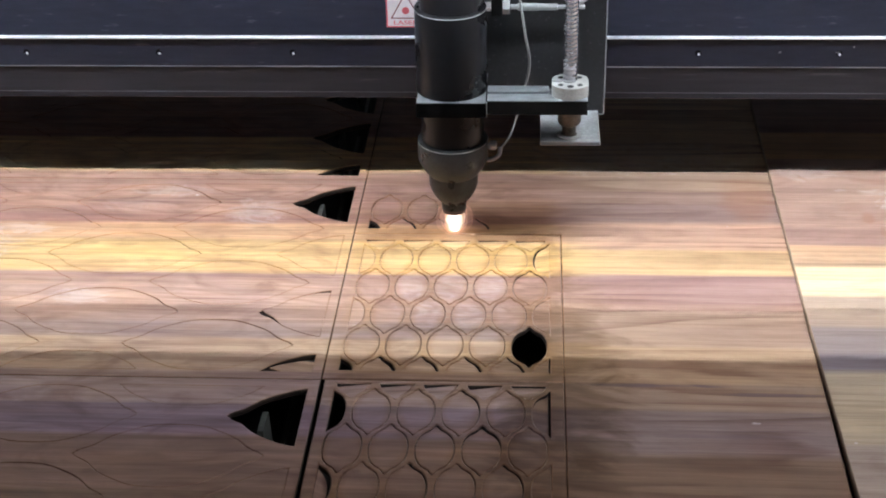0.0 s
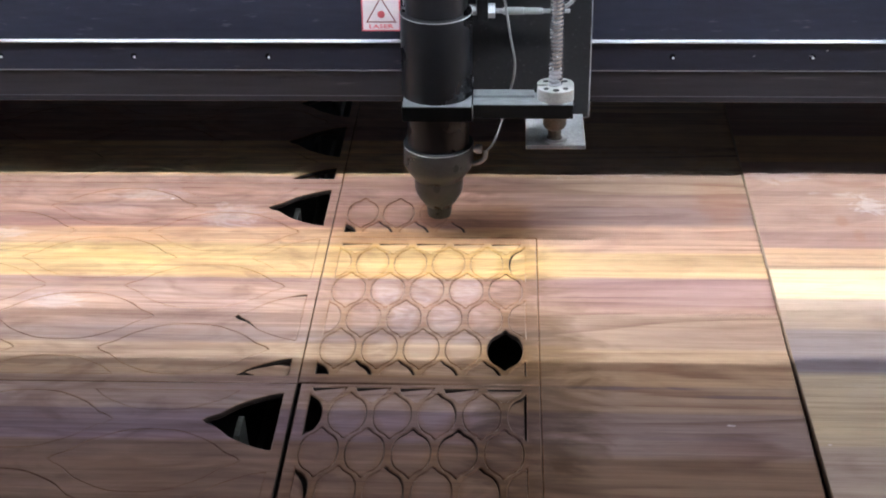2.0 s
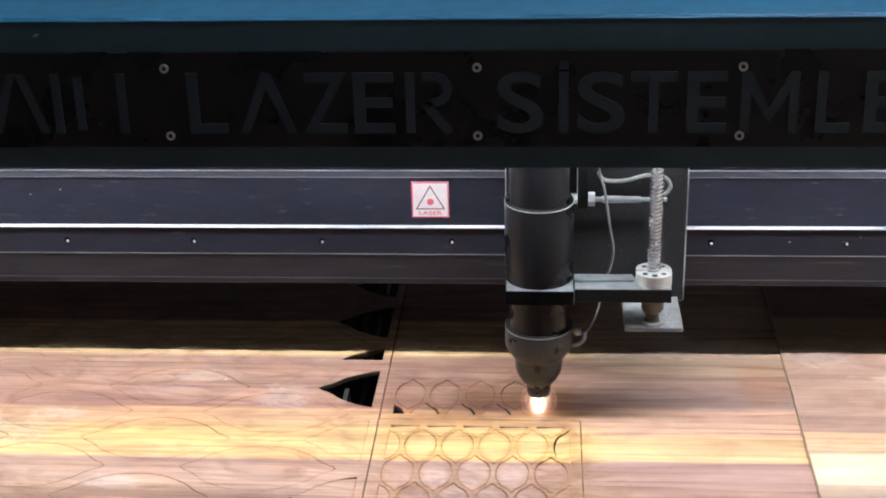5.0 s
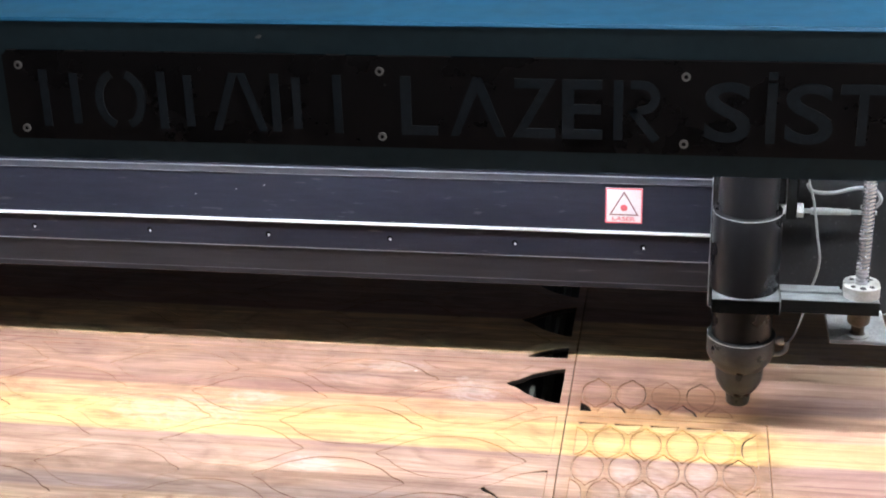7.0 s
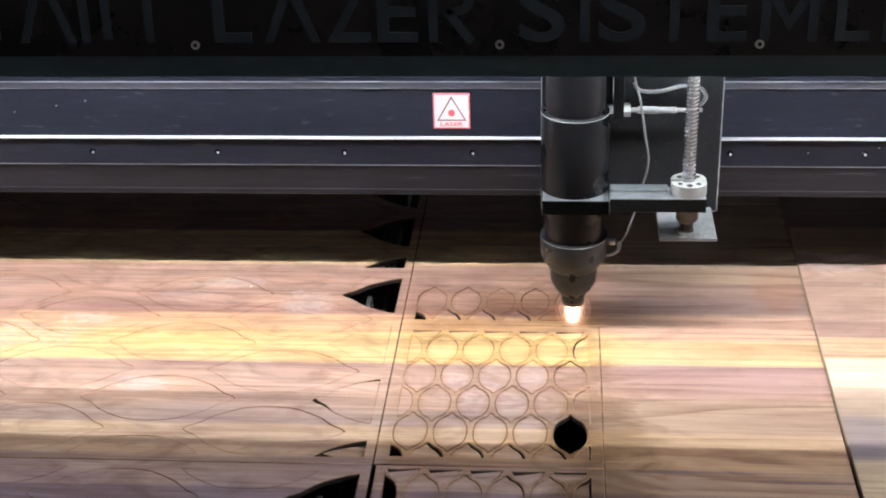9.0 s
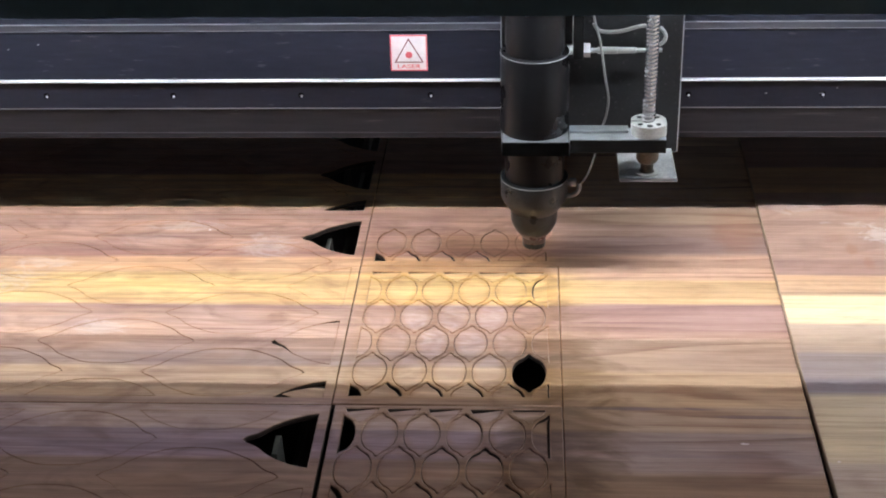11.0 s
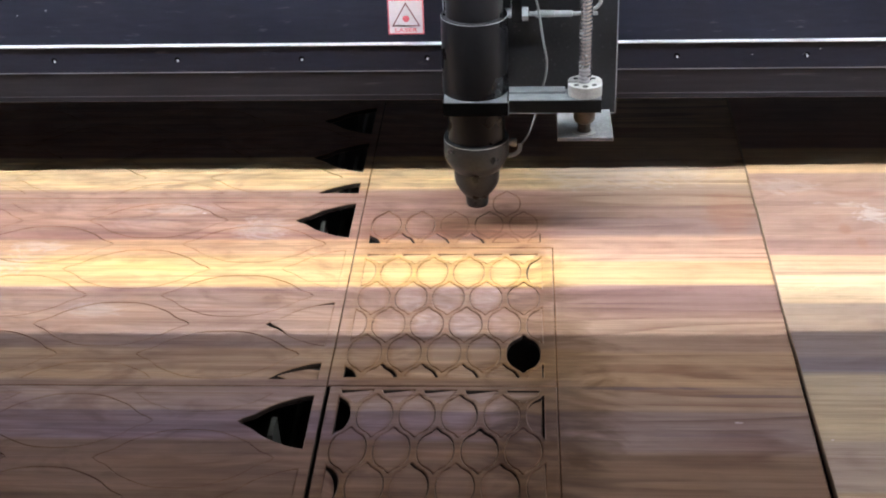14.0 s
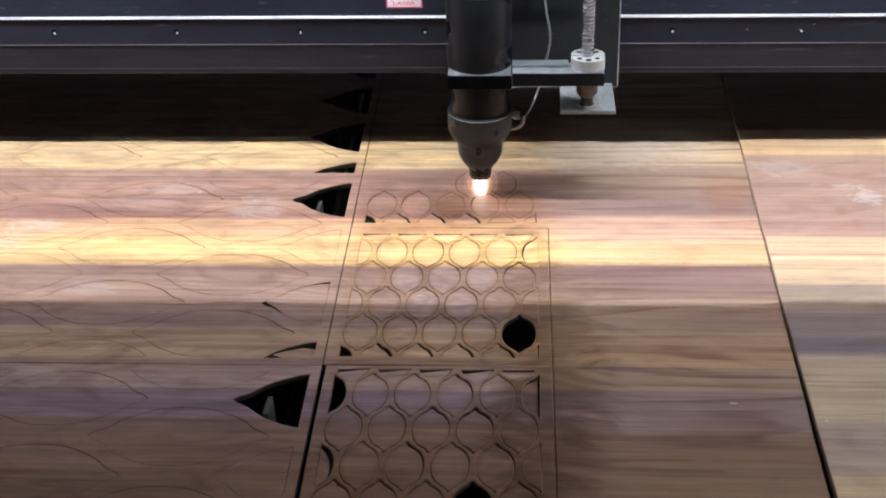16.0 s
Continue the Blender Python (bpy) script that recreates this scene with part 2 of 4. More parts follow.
RIGHT_BANDS = [
    (-0.40, -0.262, (0.582, 0.47, 0.314)), (-0.262, -0.217, (0.482, 0.403, 0.325)), (-0.217, -0.150, (0.605, 0.504, 0.347)),
    (-0.150, -0.134, (0.263, 0.224, 0.241)), (-0.134, -0.104, (0.336, 0.274, 0.252)), (-0.104, -0.070, (0.45, 0.345, 0.265)), (-0.070, -0.034, (0.80, 0.605, 0.39)),
    (-0.034, -0.031, (0.30, 0.18, 0.12)), (-0.031, -0.007, (0.70, 0.47, 0.30)), (-0.007, 0.0135, (0.41, 0.26, 0.22)), (0.0135, 0.0150, (0.60, 0.42, 0.35)), (0.0150, 0.118, (0.48, 0.32, 0.25)),
    (0.118, 0.16, (0.74, 0.52, 0.30)), (0.16, 0.4, (0.40, 0.25, 0.19)),
]
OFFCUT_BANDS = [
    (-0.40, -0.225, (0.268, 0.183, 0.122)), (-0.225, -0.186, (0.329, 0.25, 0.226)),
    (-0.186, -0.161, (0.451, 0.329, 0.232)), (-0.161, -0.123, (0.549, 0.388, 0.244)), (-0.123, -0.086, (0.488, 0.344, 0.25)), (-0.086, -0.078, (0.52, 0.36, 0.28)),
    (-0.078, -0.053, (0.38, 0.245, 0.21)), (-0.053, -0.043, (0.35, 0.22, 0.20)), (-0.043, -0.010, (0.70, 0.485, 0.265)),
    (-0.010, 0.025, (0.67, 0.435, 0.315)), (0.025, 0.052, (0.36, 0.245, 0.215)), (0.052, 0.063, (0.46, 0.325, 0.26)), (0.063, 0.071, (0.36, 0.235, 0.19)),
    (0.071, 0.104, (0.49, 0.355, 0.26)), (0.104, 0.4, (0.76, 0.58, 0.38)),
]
PALE, RUST, BROWN, DEEP = (0.80, 0.74, 0.74), (0.36, 0.16, 0.09), (0.56, 0.50, 0.38), (0.45, 0.42, 0.36)
PURPLE = (0.17, 0.115, 0.135)
# x, y, half sizes, tone and strength of pale and rusty marks, brown smoke at the fresh cuts and broad darker brown
# patches (brown ones filter the print under them)
SHEET_STAINS = [(-0.061, -0.058, 0.020, 0.014, PALE, 0.12), (-0.074, -0.088, 0.018, 0.010, PALE, 0.12), (-0.040, -0.086, 0.016, 0.010, PALE, 0.08), (-0.036, -0.058, 0.016, 0.012, PALE, 0.08),
                (-0.198, 0.036, 0.022, 0.020, PALE, 0.24), (-0.262, 0.066, 0.030, 0.010, PALE, 0.22), (-0.285, 0.046, 0.030, 0.010, PALE, 0.08), (-0.350, 0.010, 0.022, 0.008, PALE, 0.3),
                (-0.400, -0.015, 0.060, 0.020, PALE, 0.25), (-0.290, -0.075, 0.022, 0.010, PALE, 0.22), (-0.2438, 0.0607, 0.0011, 0.0011, PALE, 1.0),
                (-0.075, 0.032, 0.055, 0.018, BROWN, 0.36), (-0.005, -0.230, 0.050, 0.080, DEEP, 0.36)]
OFFCUT_STAINS = [(0.134, 0.062, 0.022, 0.044, RUST, 0.44), (0.1075, -0.1960, 0.0024, 0.0012, PALE, 0.55), (0.1164, 0.0209, 0.0009, 0.0009, PALE, 1.0), (0.060, 0.125, 0.075, 0.030, PALE, 0.25), (0.055, -0.1625, 0.050, 0.0019, PURPLE, 0.75), (0.120, -0.1700, 0.030, 0.0019, PURPLE, 0.6), (0.085, -0.2080, 0.060, 0.0022, PURPLE, 0.35),
                 # broad darker brown patch over the sheet right of the lattices
                 (0.004, -0.165, 0.042, 0.150, BROWN, 0.95)]
RIGHT_STAINS = [(0.231, 0.051, 0.013, 0.013, PALE, 0.42), (0.221, 0.066, 0.012, 0.006, PALE, 0.25), (0.197, 0.069, 0.006, 0.003, PALE, 0.25), (0.2085, 0.029, 0.0045, 0.010, RUST, 0.42), (0.2165, 0.009, 0.0045, 0.011, RUST, 0.42),
                (0.228, 0.082, 0.026, 0.006, RUST, 0.35), (0.200, 0.045, 0.010, 0.010, RUST, 0.20), (0.285, 0.07, 0.03, 0.02, RUST, 0.4), (0.178, 0.095, 0.030, 0.014, PALE, 0.18),
                (0.190, -0.165, 0.020, 0.012, PALE, 0.08), (0.1560, -0.2150, 0.0014, 0.0010, PALE, 0.8)]
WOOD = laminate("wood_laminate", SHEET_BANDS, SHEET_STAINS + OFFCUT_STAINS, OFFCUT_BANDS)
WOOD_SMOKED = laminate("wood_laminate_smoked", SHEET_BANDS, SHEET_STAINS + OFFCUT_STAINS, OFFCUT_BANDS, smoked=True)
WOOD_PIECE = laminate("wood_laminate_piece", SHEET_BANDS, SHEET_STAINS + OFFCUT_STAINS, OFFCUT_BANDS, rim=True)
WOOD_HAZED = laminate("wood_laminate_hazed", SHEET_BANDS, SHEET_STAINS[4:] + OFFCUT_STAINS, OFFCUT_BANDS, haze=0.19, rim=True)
WOOD_RIGHT = laminate("wood_laminate_other", RIGHT_BANDS, RIGHT_STAINS, calm=0.5)
EDGE = worn("board_edge", (0.50, 0.37, 0.26), 0.7, var=0.15)
CHAR = worn("charred_edge", (0.10, 0.055, 0.028), 0.8, var=0.5)
BURNT = worn("burnt_wall", (0.022, 0.013, 0.008), 0.9, var=0.4)
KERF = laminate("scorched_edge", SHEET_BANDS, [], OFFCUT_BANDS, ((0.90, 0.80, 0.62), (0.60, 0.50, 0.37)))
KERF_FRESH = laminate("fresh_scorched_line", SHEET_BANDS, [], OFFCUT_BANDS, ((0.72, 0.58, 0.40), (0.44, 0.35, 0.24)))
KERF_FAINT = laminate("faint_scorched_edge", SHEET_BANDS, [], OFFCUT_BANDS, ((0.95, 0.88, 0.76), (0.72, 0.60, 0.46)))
BLACK_ANODISED = worn("black_anodised", (0.005, 0.005, 0.006), 0.30, 0.0, 0.2, 25, 0.04, spec=0.24)
BEAM_BLACK = worn("beam_black", (0.0145, 0.0155, 0.025), 0.42, 0.0, 0.2, 30, 0.08, (0.2, 1, 1), 0.10, 0.25)
BEAM_LOW = worn("beam_black_lower", (0.0155, 0.0140, 0.0175), 0.5, 0.0, 0.3, 30, 0.08, (0.08, 1, 1), 0.06, 0.25)
LIT_GREY = worn("lit_step_grey", (0.055, 0.053, 0.066), 0.5, 0.0, 0.15, 30, 0.05, (0.1, 1, 1), spec=0.3)
PLATE_BLACK = worn("plate_black", (0.012, 0.012, 0.0135), 0.55, 0.0, 0.2, 50, 0.1, (1, 1, 1), 0.08, 0.25)
CLAMP_BLACK = worn("clamp_black", (0.002, 0.002, 0.002), 0.85, 0.0, 0.2, 50, 0.05, spec=0.04)
MATT_BLACK = worn("matt_black", (0.005, 0.005, 0.005), 0.6, 0.0, 0.2, 50, 0.05, spec=0.12)
GLINT_GREY = worn("painted_edge_glint", (0.20, 0.20, 0.22), 0.4, 0.3, 0.3, 30, 0.05, (0.1, 1, 1))
# pale tone for the highlight on the head's round edges
RIM_GLINT = worn("rim_glint_paint", (0.34, 0.35, 0.36), 0.35, 0.3, 0.3, 40, 0.05)
NOZZLE = worn("nozzle_grey", (0.0185, 0.0205, 0.0225), 0.32, 0.1, 0.35, 70, 0.08, spec=0.32)
ARM_GREY = worn("arm_grey", (0.19, 0.205, 0.215), 0.42, 0.5, 0.3, 45, 0.06, (0.3, 1, 1))
ALU = worn("aluminium", (0.42, 0.44, 0.46), 0.38, 0.6, 0.12, 40, 0.05, (0.3, 1, 1))
RAIL_STEEL = worn("rail_white", (0.86, 0.87, 0.90), 0.45, 0.0, 0.06, 40, 0.03, (0.1, 1, 1))
BRACKET = worn("bracket_grey", (0.40, 0.41, 0.415), 0.42, 0.5, 0.3, 55, 0.06)
STEEL = worn("steel", (0.42, 0.42, 0.43), 0.38, 0.5, 0.05, 30, 0.0)
SCREW_STEEL = worn("screw_steel", (0.56, 0.56, 0.58), 0.24, 0.9, 0.1, 30, 0.0)
ROD_GREY = worn("rod_grey", (0.24, 0.25, 0.25), 0.4, 0.3, 0.1, 40, 0.02)
NICKEL = worn("nut_nickel", (0.42, 0.425, 0.405), 0.40, 0.4, 0.2, 90, 0.08)
BRASS = worn("aged_brass", (0.10, 0.084, 0.068), 0.45, 0.8, 0.4, 120, 0.15)
BLUE = worn("blue_paint", (0.038, 0.22, 0.40), 0.35, 0.0, 0.18, 9, 0.04)
# front cover's blue, set darker and duller than the top's
BLUE_FRONT = worn("dark_blue_front", (0.030, 0.067, 0.085), 0.5, 0.0, 0.15, 12, 0.04)
YELLOW = worn("tape_yellow", (0.72, 0.66, 0.05), 0.4, 0.0, 0.12, 30, 0.04)
TAPE_BLACK = worn("tape_black", (0.03, 0.035, 0.03), 0.4, 0.0, 0.2, 30, 0.04)
ACRYLIC = worn("black_acrylic", (0.0062, 0.0046, 0.005), 0.3, 0.0, 0.2, 20, 0.02)
LETTER = worn("letter_slate", (0.0165, 0.029, 0.040), 0.55, 0.0, 0.2, 40, 0.05)
STICKER = worn("sticker_white", (0.80, 0.72, 0.74), 0.5, 0.0, 0.06, 60, 0.02)
CHIP = worn("bare_chip", (0.22, 0.22, 0.23), 0.5, 0.0, 0.1, 60, 0.02)
RED = worn("print_red", (0.72, 0.13, 0.16), 0.5, 0.0, 0.1, 60, 0.02)
PRINT_DARK = worn("print_dark_red", (0.26, 0.07, 0.08), 0.5, 0.0, 0.1, 60, 0.02)
CABLE = worn("cable_grey", (0.20, 0.20, 0.20), 0.5, 0.0, 0.15, 80, 0.05)
SLAT = worn("slat_steel", (0.10, 0.108, 0.095), 0.45, 0.5, 0.4, 40, 0.1)
TRAY = worn("tray_dark", (0.02, 0.02, 0.02), 0.8, 0.0, 0.4, 15, 0.1)
PLASTER = worn("room_grey", (0.50, 0.50, 0.51), 0.9, 0.0, 0.15, 3, 0.1)
CONCRETE = worn("floor_grey", (0.26, 0.255, 0.25), 0.8, 0.0, 0.2, 3, 0.1)
LED = glowing("led_light", (0.938, 1.0, 1.05), LED_POWER)
LAMP = glowing("lamp_light", (0.92, 0.92, 0.98), ROOM_POWER)
EMBER = glowing("ember_glow", (1.0, 0.60, 0.36), 1.35)
FLAME_TONES = [((1.0, 0.95, 0.85), 1.6), ((1.0, 0.86, 0.66), 0.55), ((1.0, 0.74, 0.52), 0.26), ((1.0, 0.60, 0.42), 0.12), ((1.0, 0.50, 0.40), 0.06)]
FLAMES = [glowing("flame_light", c, v, True) for c, v in FLAME_TONES]


# ---- mesh helpers ----
def part(name, bm, material, parent=None, label="", smooth=False):
    me = bpy.data.meshes.new(name)
    bmesh.ops.recalc_face_normals(bm, faces=bm.faces)
    bm.to_mesh(me)
    bm.free()
    for mat in material if isinstance(material, (list, tuple)) else [material]:
        me.materials.append(mat)
    if smooth:
        me.polygons.foreach_set("use_smooth", [True] * len(me.polygons))
        me.set_sharp_from_angle(angle=radians(35))
    ob = new(name, me)
    ob.parent = parent
    if label:
        tagged(ob, label)
    return ob


def empty(name, label, category, group="", kind="", at=(0, 0, 0)):
    ob = tagged(new(name), label, category, group, kind)
    ob.empty_display_size = 0.01
    ob.location = at
    return ob


def box(x0, x1, y0, y1, z0, z1, bevel=0.0, bm=None):
    bm = bm or bmesh.new()
    r = bmesh.ops.create_cube(bm, size=1, matrix=Matrix.Translation(((x0 + x1) / 2, (y0 + y1) / 2, (z0 + z1) / 2)) @ Matrix.Diagonal((x1 - x0, y1 - y0, z1 - z0, 1)))
    if bevel:
        edges = list({e for v in r["verts"] for e in v.link_edges})
        bmesh.ops.bevel(bm, geom=edges, offset=bevel, segments=2, affect="EDGES", profile=0.5)
    return bm


def lathe(profile, x, y, seg=48, axis="z", bm=None):
    """Turned shape: profile of (radius, height) about a line through x, y (axis z), or along x through (y, z)."""
    bm = bm or bmesh.new()
    rings = []
    for r, h in profile:
        ring = []
        for k in range(seg):
            a = 2 * math.pi * k / seg
            c, s = r * math.cos(a), r * math.sin(a)
            ring.append(bm.verts.new((x + c, y + s, h) if axis == "z" else (h, x + c, y + s)))
        rings.append(ring)
    for p, q in zip(rings, rings[1:]):
        for k in range(seg):
            bm.faces.new((p[k], p[(k + 1) % seg], q[(k + 1) % seg], q[k]))
    bm.faces.new(rings[0])
    bm.faces.new(rings[-1])
    return bm


def prism(points, x0, x1, bm=None):
    """A profile of (y, z) drawn out along x."""
    bm = bm or bmesh.new()
    a = [bm.verts.new((x0, y, z)) for y, z in points]
    b = [bm.verts.new((x1, y, z)) for y, z in points]
    n = len(points)
    for k in range(n):
        bm.faces.new((a[k], a[(k + 1) % n], b[(k + 1) % n], b[k]))
    bm.faces.new(a)
    bm.faces.new(b)
    return bm


def slab(points, z0, z1, bm=None):
    """An outline of (x, y) with thickness."""
    bm = bm or bmesh.new()
    a = [bm.verts.new((x, y, z0)) for x, y in points]
    b = [bm.verts.new((x, y, z1)) for x, y in points]
    n = len(points)
    for k in range(n):
        bm.faces.new((a[k], a[(k + 1) % n], b[(k + 1) % n], b[k]))
    bm.faces.new(a)
    bm.faces.new(b)
    return bm


def upright(points, y0, y1, bm=None):
    """An outline of (x, z) with thickness in y."""
    bm = bm or bmesh.new()
    a = [bm.verts.new((x, y0, z)) for x, z in points]
    b = [bm.verts.new((x, y1, z)) for x, z in points]
    n = len(points)
    for k in range(n):
        bm.faces.new((a[k], a[(k + 1) % n], b[(k + 1) % n], b[k]))
    bm.faces.new(a)
    bm.faces.new(b)
    return bm


def tube(points, radius, seg=10):
    """A round cable through points, smoothed."""
    pts = [Vector(p) for p in points]
    path = []
    for i in range(len(pts) - 1):
        p0, p1, p2, p3 = pts[max(i - 1, 0)], pts[i], pts[i + 1], pts[min(i + 2, len(pts) - 1)]
        for k in range(6):
            u = k / 6
            path.append(0.5 * (2 * p1 + (p2 - p0) * u + (2 * p0 - 5 * p1 + 4 * p2 - p3) * u * u + (3 * p1 - p0 - 3 * p2 + p3) * u ** 3))
    path.append(pts[-1])
    bm = bmesh.new()
    rings = []
    for i, p in enumerate(path):
        way = (path[min(i + 1, len(path) - 1)] - path[max(i - 1, 0)]).normalized()
        side = way.cross(Vector((0.13, 1, 0.21))).normalized()
        up = way.cross(side)
        rings.append([bm.verts.new(p + radius * (math.cos(a) * side + math.sin(a) * up)) for a in (2 * math.pi * k / seg for k in range(seg))])
    for p, q in zip(rings, rings[1:]):
        for k in range(seg):
            bm.faces.new((p[k], p[(k + 1) % seg], q[(k + 1) % seg], q[k]))
    bm.faces.new(rings[0])
    bm.faces.new(rings[-1])
    return bm


def clipped(poly, x0, x1, y0, y1):
    """The part of an outline inside a rectangle."""
    for axis, value, sign in ((0, x0, 1), (0, x1, -1), (1, y0, 1), (1, y1, -1)):
        out = []
        for i, p in enumerate(poly):
            q = poly[i - 1]
            dp, dq = sign * (p[axis] - value), sign * (q[axis] - value)
            if (dp >= 0) != (dq >= 0):
                u = dq / (dq - dp)
                out.append((q[0] + u * (p[0] - q[0]), q[1] + u * (p[1] - q[1])))
            if dp >= 0:
                out.append(p)
        poly = out
        if not poly:
            return []
    return [p for i, p in enumerate(poly) if math.dist(p, poly[i - 1]) > 1e-5]


def area(poly):
    return abs(sum(a[0] * b[1] - b[0] * a[1] for a, b in zip(poly, poly[1:] + poly[:1]))) / 2


def ogee(cx, cy, wide, tall, lying=False):
    """An onion-shaped cell with a pointed tip at both ends; lying: the tips point along x."""
    u0 = [(wide * w, tall * u) for u, w in ((0, 1), (0.12, 0.993), (0.24, 0.970), (0.35, 0.93), (0.45, 0.875), (0.54, 0.80), (0.61, 0.72), (0.68, 0.61), (0.74, 0.47), (0.79, 0.345), (0.84, 0.245), (0.90, 0.17), (0.95, 0.11), (1, 0))]
    if lying:  # slimmer towards the tips
        u0 = [(w * (1 - 0.12 * math.sin(math.pi * max(0.0, h / tall - 0.3) / 0.7)), h) for w, h in u0]
    pts = [(w, h) for w, h in u0[:-1]] + [(0, tall)] + [(-w, h) for w, h in reversed(u0[:-1])]
    pts += [(-w, -h) for w, h in u0[1:-1]] + [(0, -tall)] + [(w, -h) for w, h in reversed(u0[1:-1])]
    return [(cx + (b if lying else a), cy + (a if lying else b)) for a, b in pts]


def sheet(name, outer, holes, z0, z1, materials, parent=None, burn=0.0004):
    """A flat board with holes cut through it."""
    cu = bpy.data.curves.new(name, "CURVE")
    cu.dimensions, cu.fill_mode, cu.extrude = "2D", "BOTH", (z1 - z0) / 2 - burn
    cu.bevel_depth, cu.bevel_resolution, cu.offset = burn, 0, -burn
    for poly in (outer, *holes):
        sp = cu.splines.new("POLY")
        sp.points.add(len(poly) - 1)
        for p, (x, y) in zip(sp.points, poly):
            p.co = (x, y, 0, 1)
        sp.use_cyclic_u = True
    tmp = bpy.data.objects.new("outline", cu)
    me = bpy.data.meshes.new_from_object(tmp)
    bpy.data.objects.remove(tmp)
    bpy.data.curves.remove(cu)
    me.name = name
    me.transform(Matrix.Translation((0, 0, (z0 + z1) / 2)))
    me.materials.clear()
    for m in materials:
        me.materials.append(m)
    me.update()
    for p in me.polygons:
        p.material_index = 0 if abs(p.normal.z) > 0.95 else 1 if abs(p.normal.z) > 0.2 else 2
    ob = new(name, me)
    ob.parent = parent
    return ob


def board_slab(name, poly, z0, z1, materials, parent, burn=0.0004):
    """One cut-out piece of board, its origin at its middle."""
    cx, cy = sum(p[0] for p in poly) / len(poly), sum(p[1] for p in poly) / len(poly)
    bm = bmesh.new()
    reach = max(math.dist(p, (cx, cy)) for p in poly)
    rings = []
    for k, z in ((1, z0), (1, z1 - burn), (1 - 1.2 * burn / reach, z1)):
        rings.append([bm.verts.new(((x - cx) * k, (y - cy) * k, z)) for x, y in poly])
    n = len(poly)
    for a, b in zip(rings, rings[1:]):
        for k in range(n):
            bm.faces.new((a[k], a[(k + 1) % n], b[(k + 1) % n], b[k]))
    bm.faces.new(rings[0])
    bm.faces.new(rings[-1])
    ob = part(name, bm, materials, parent)
    for p in ob.data.polygons:
        p.material_index = 0 if abs(p.normal.z) > 0.95 else 1 if abs(p.normal.z) > 0.2 else 2
    ob.location = (cx, cy, 0)
    return ob


# ---- setting ----
def build_room():
    def slab_part(name, label, mat, *b):
        tagged(part(name, box(*b), mat), label, name.split("_")[0], kind="structure")
    slab_part("floor", "grey concrete workshop floor", CONCRETE, -4, 4, -4, 4, -0.9, -0.85)
    slab_part("ceiling", "plain grey workshop ceiling", PLASTER, -4, 4, -4, 4, 2.4, 2.5)
    slab_part("wall_north", "plain grey workshop wall", PLASTER, -4, 4, 4, 4.1, -0.85, 2.4)
    slab_part("wall_south", "plain grey workshop wall", PLASTER, -4, 4, -4.1, -4, -0.85, 2.4)
    slab_part("wall_east", "plain grey workshop wall", PLASTER, 4, 4.1, -4.1, 4.1, -0.85, 2.4)
    slab_part("wall_west", "plain grey workshop wall", PLASTER, -4.1, -4, -4.1, 4.1, -0.85, 2.4)
    for x, y in ((0.75, -0.30), (1.95, -0.30), (3.15, -0.30)):
        lamp = empty("ceiling_lamp", "long white fluorescent ceiling lamp, switched on", "ceiling lamp", "ceiling lamps", at=(x, y, 2.4))
        part("housing", box(-0.6, 0.6, -0.1, 0.1, -0.05, 0.0, 0.005), PLASTER, lamp)
        part("tube", box(-0.58, 0.58, -0.06, 0.06, -0.075, -0.052, 0.005), LAMP, lamp)


def build_bed():
    bed = empty("machine_bed", "dark steel cutting bed with support slats under the boards", "machine bed")
    part("tray", box(-1.0, 0.8, -0.8, 0.7, -0.10, -0.09), TRAY, bed)
    for name, b in (("side_wall", (-1.0, -0.98, -0.8, 0.7, -0.09, -0.005)), ("side_wall", (0.78, 0.8, -0.8, 0.7, -0.09, -0.005)),
                    ("side_wall", (-0.98, 0.78, -0.8, -0.78, -0.09, -0.005)), ("side_wall", (-0.98, 0.78, 0.68, 0.7, -0.09, -0.005))):
        part(name, box(*b), TRAY, bed)
    for k in range(-7, 9):
        x = -0.1575 + 0.1 * k
        line = [(-0.77, -0.09), (0.67, -0.09), (0.67, -0.060)]
        for n in range(6, -5, -1):
            y = -0.188 + 0.1228 * n
            line += [(y + 0.018, -0.060), (y + 0.009, -0.0100), (y - 0.009, -0.0100), (y - 0.018, -0.060)]
        part("support_slat", prism(line + [(-0.77, -0.060)], x - 0.0016, x + 0.0016), SLAT, bed)
    part("stand", box(-0.95, 0.75, -0.75, 0.65, -0.85, -0.10, 0.01), TRAY, bed)


TOP, THICK = 0.0, 0.004


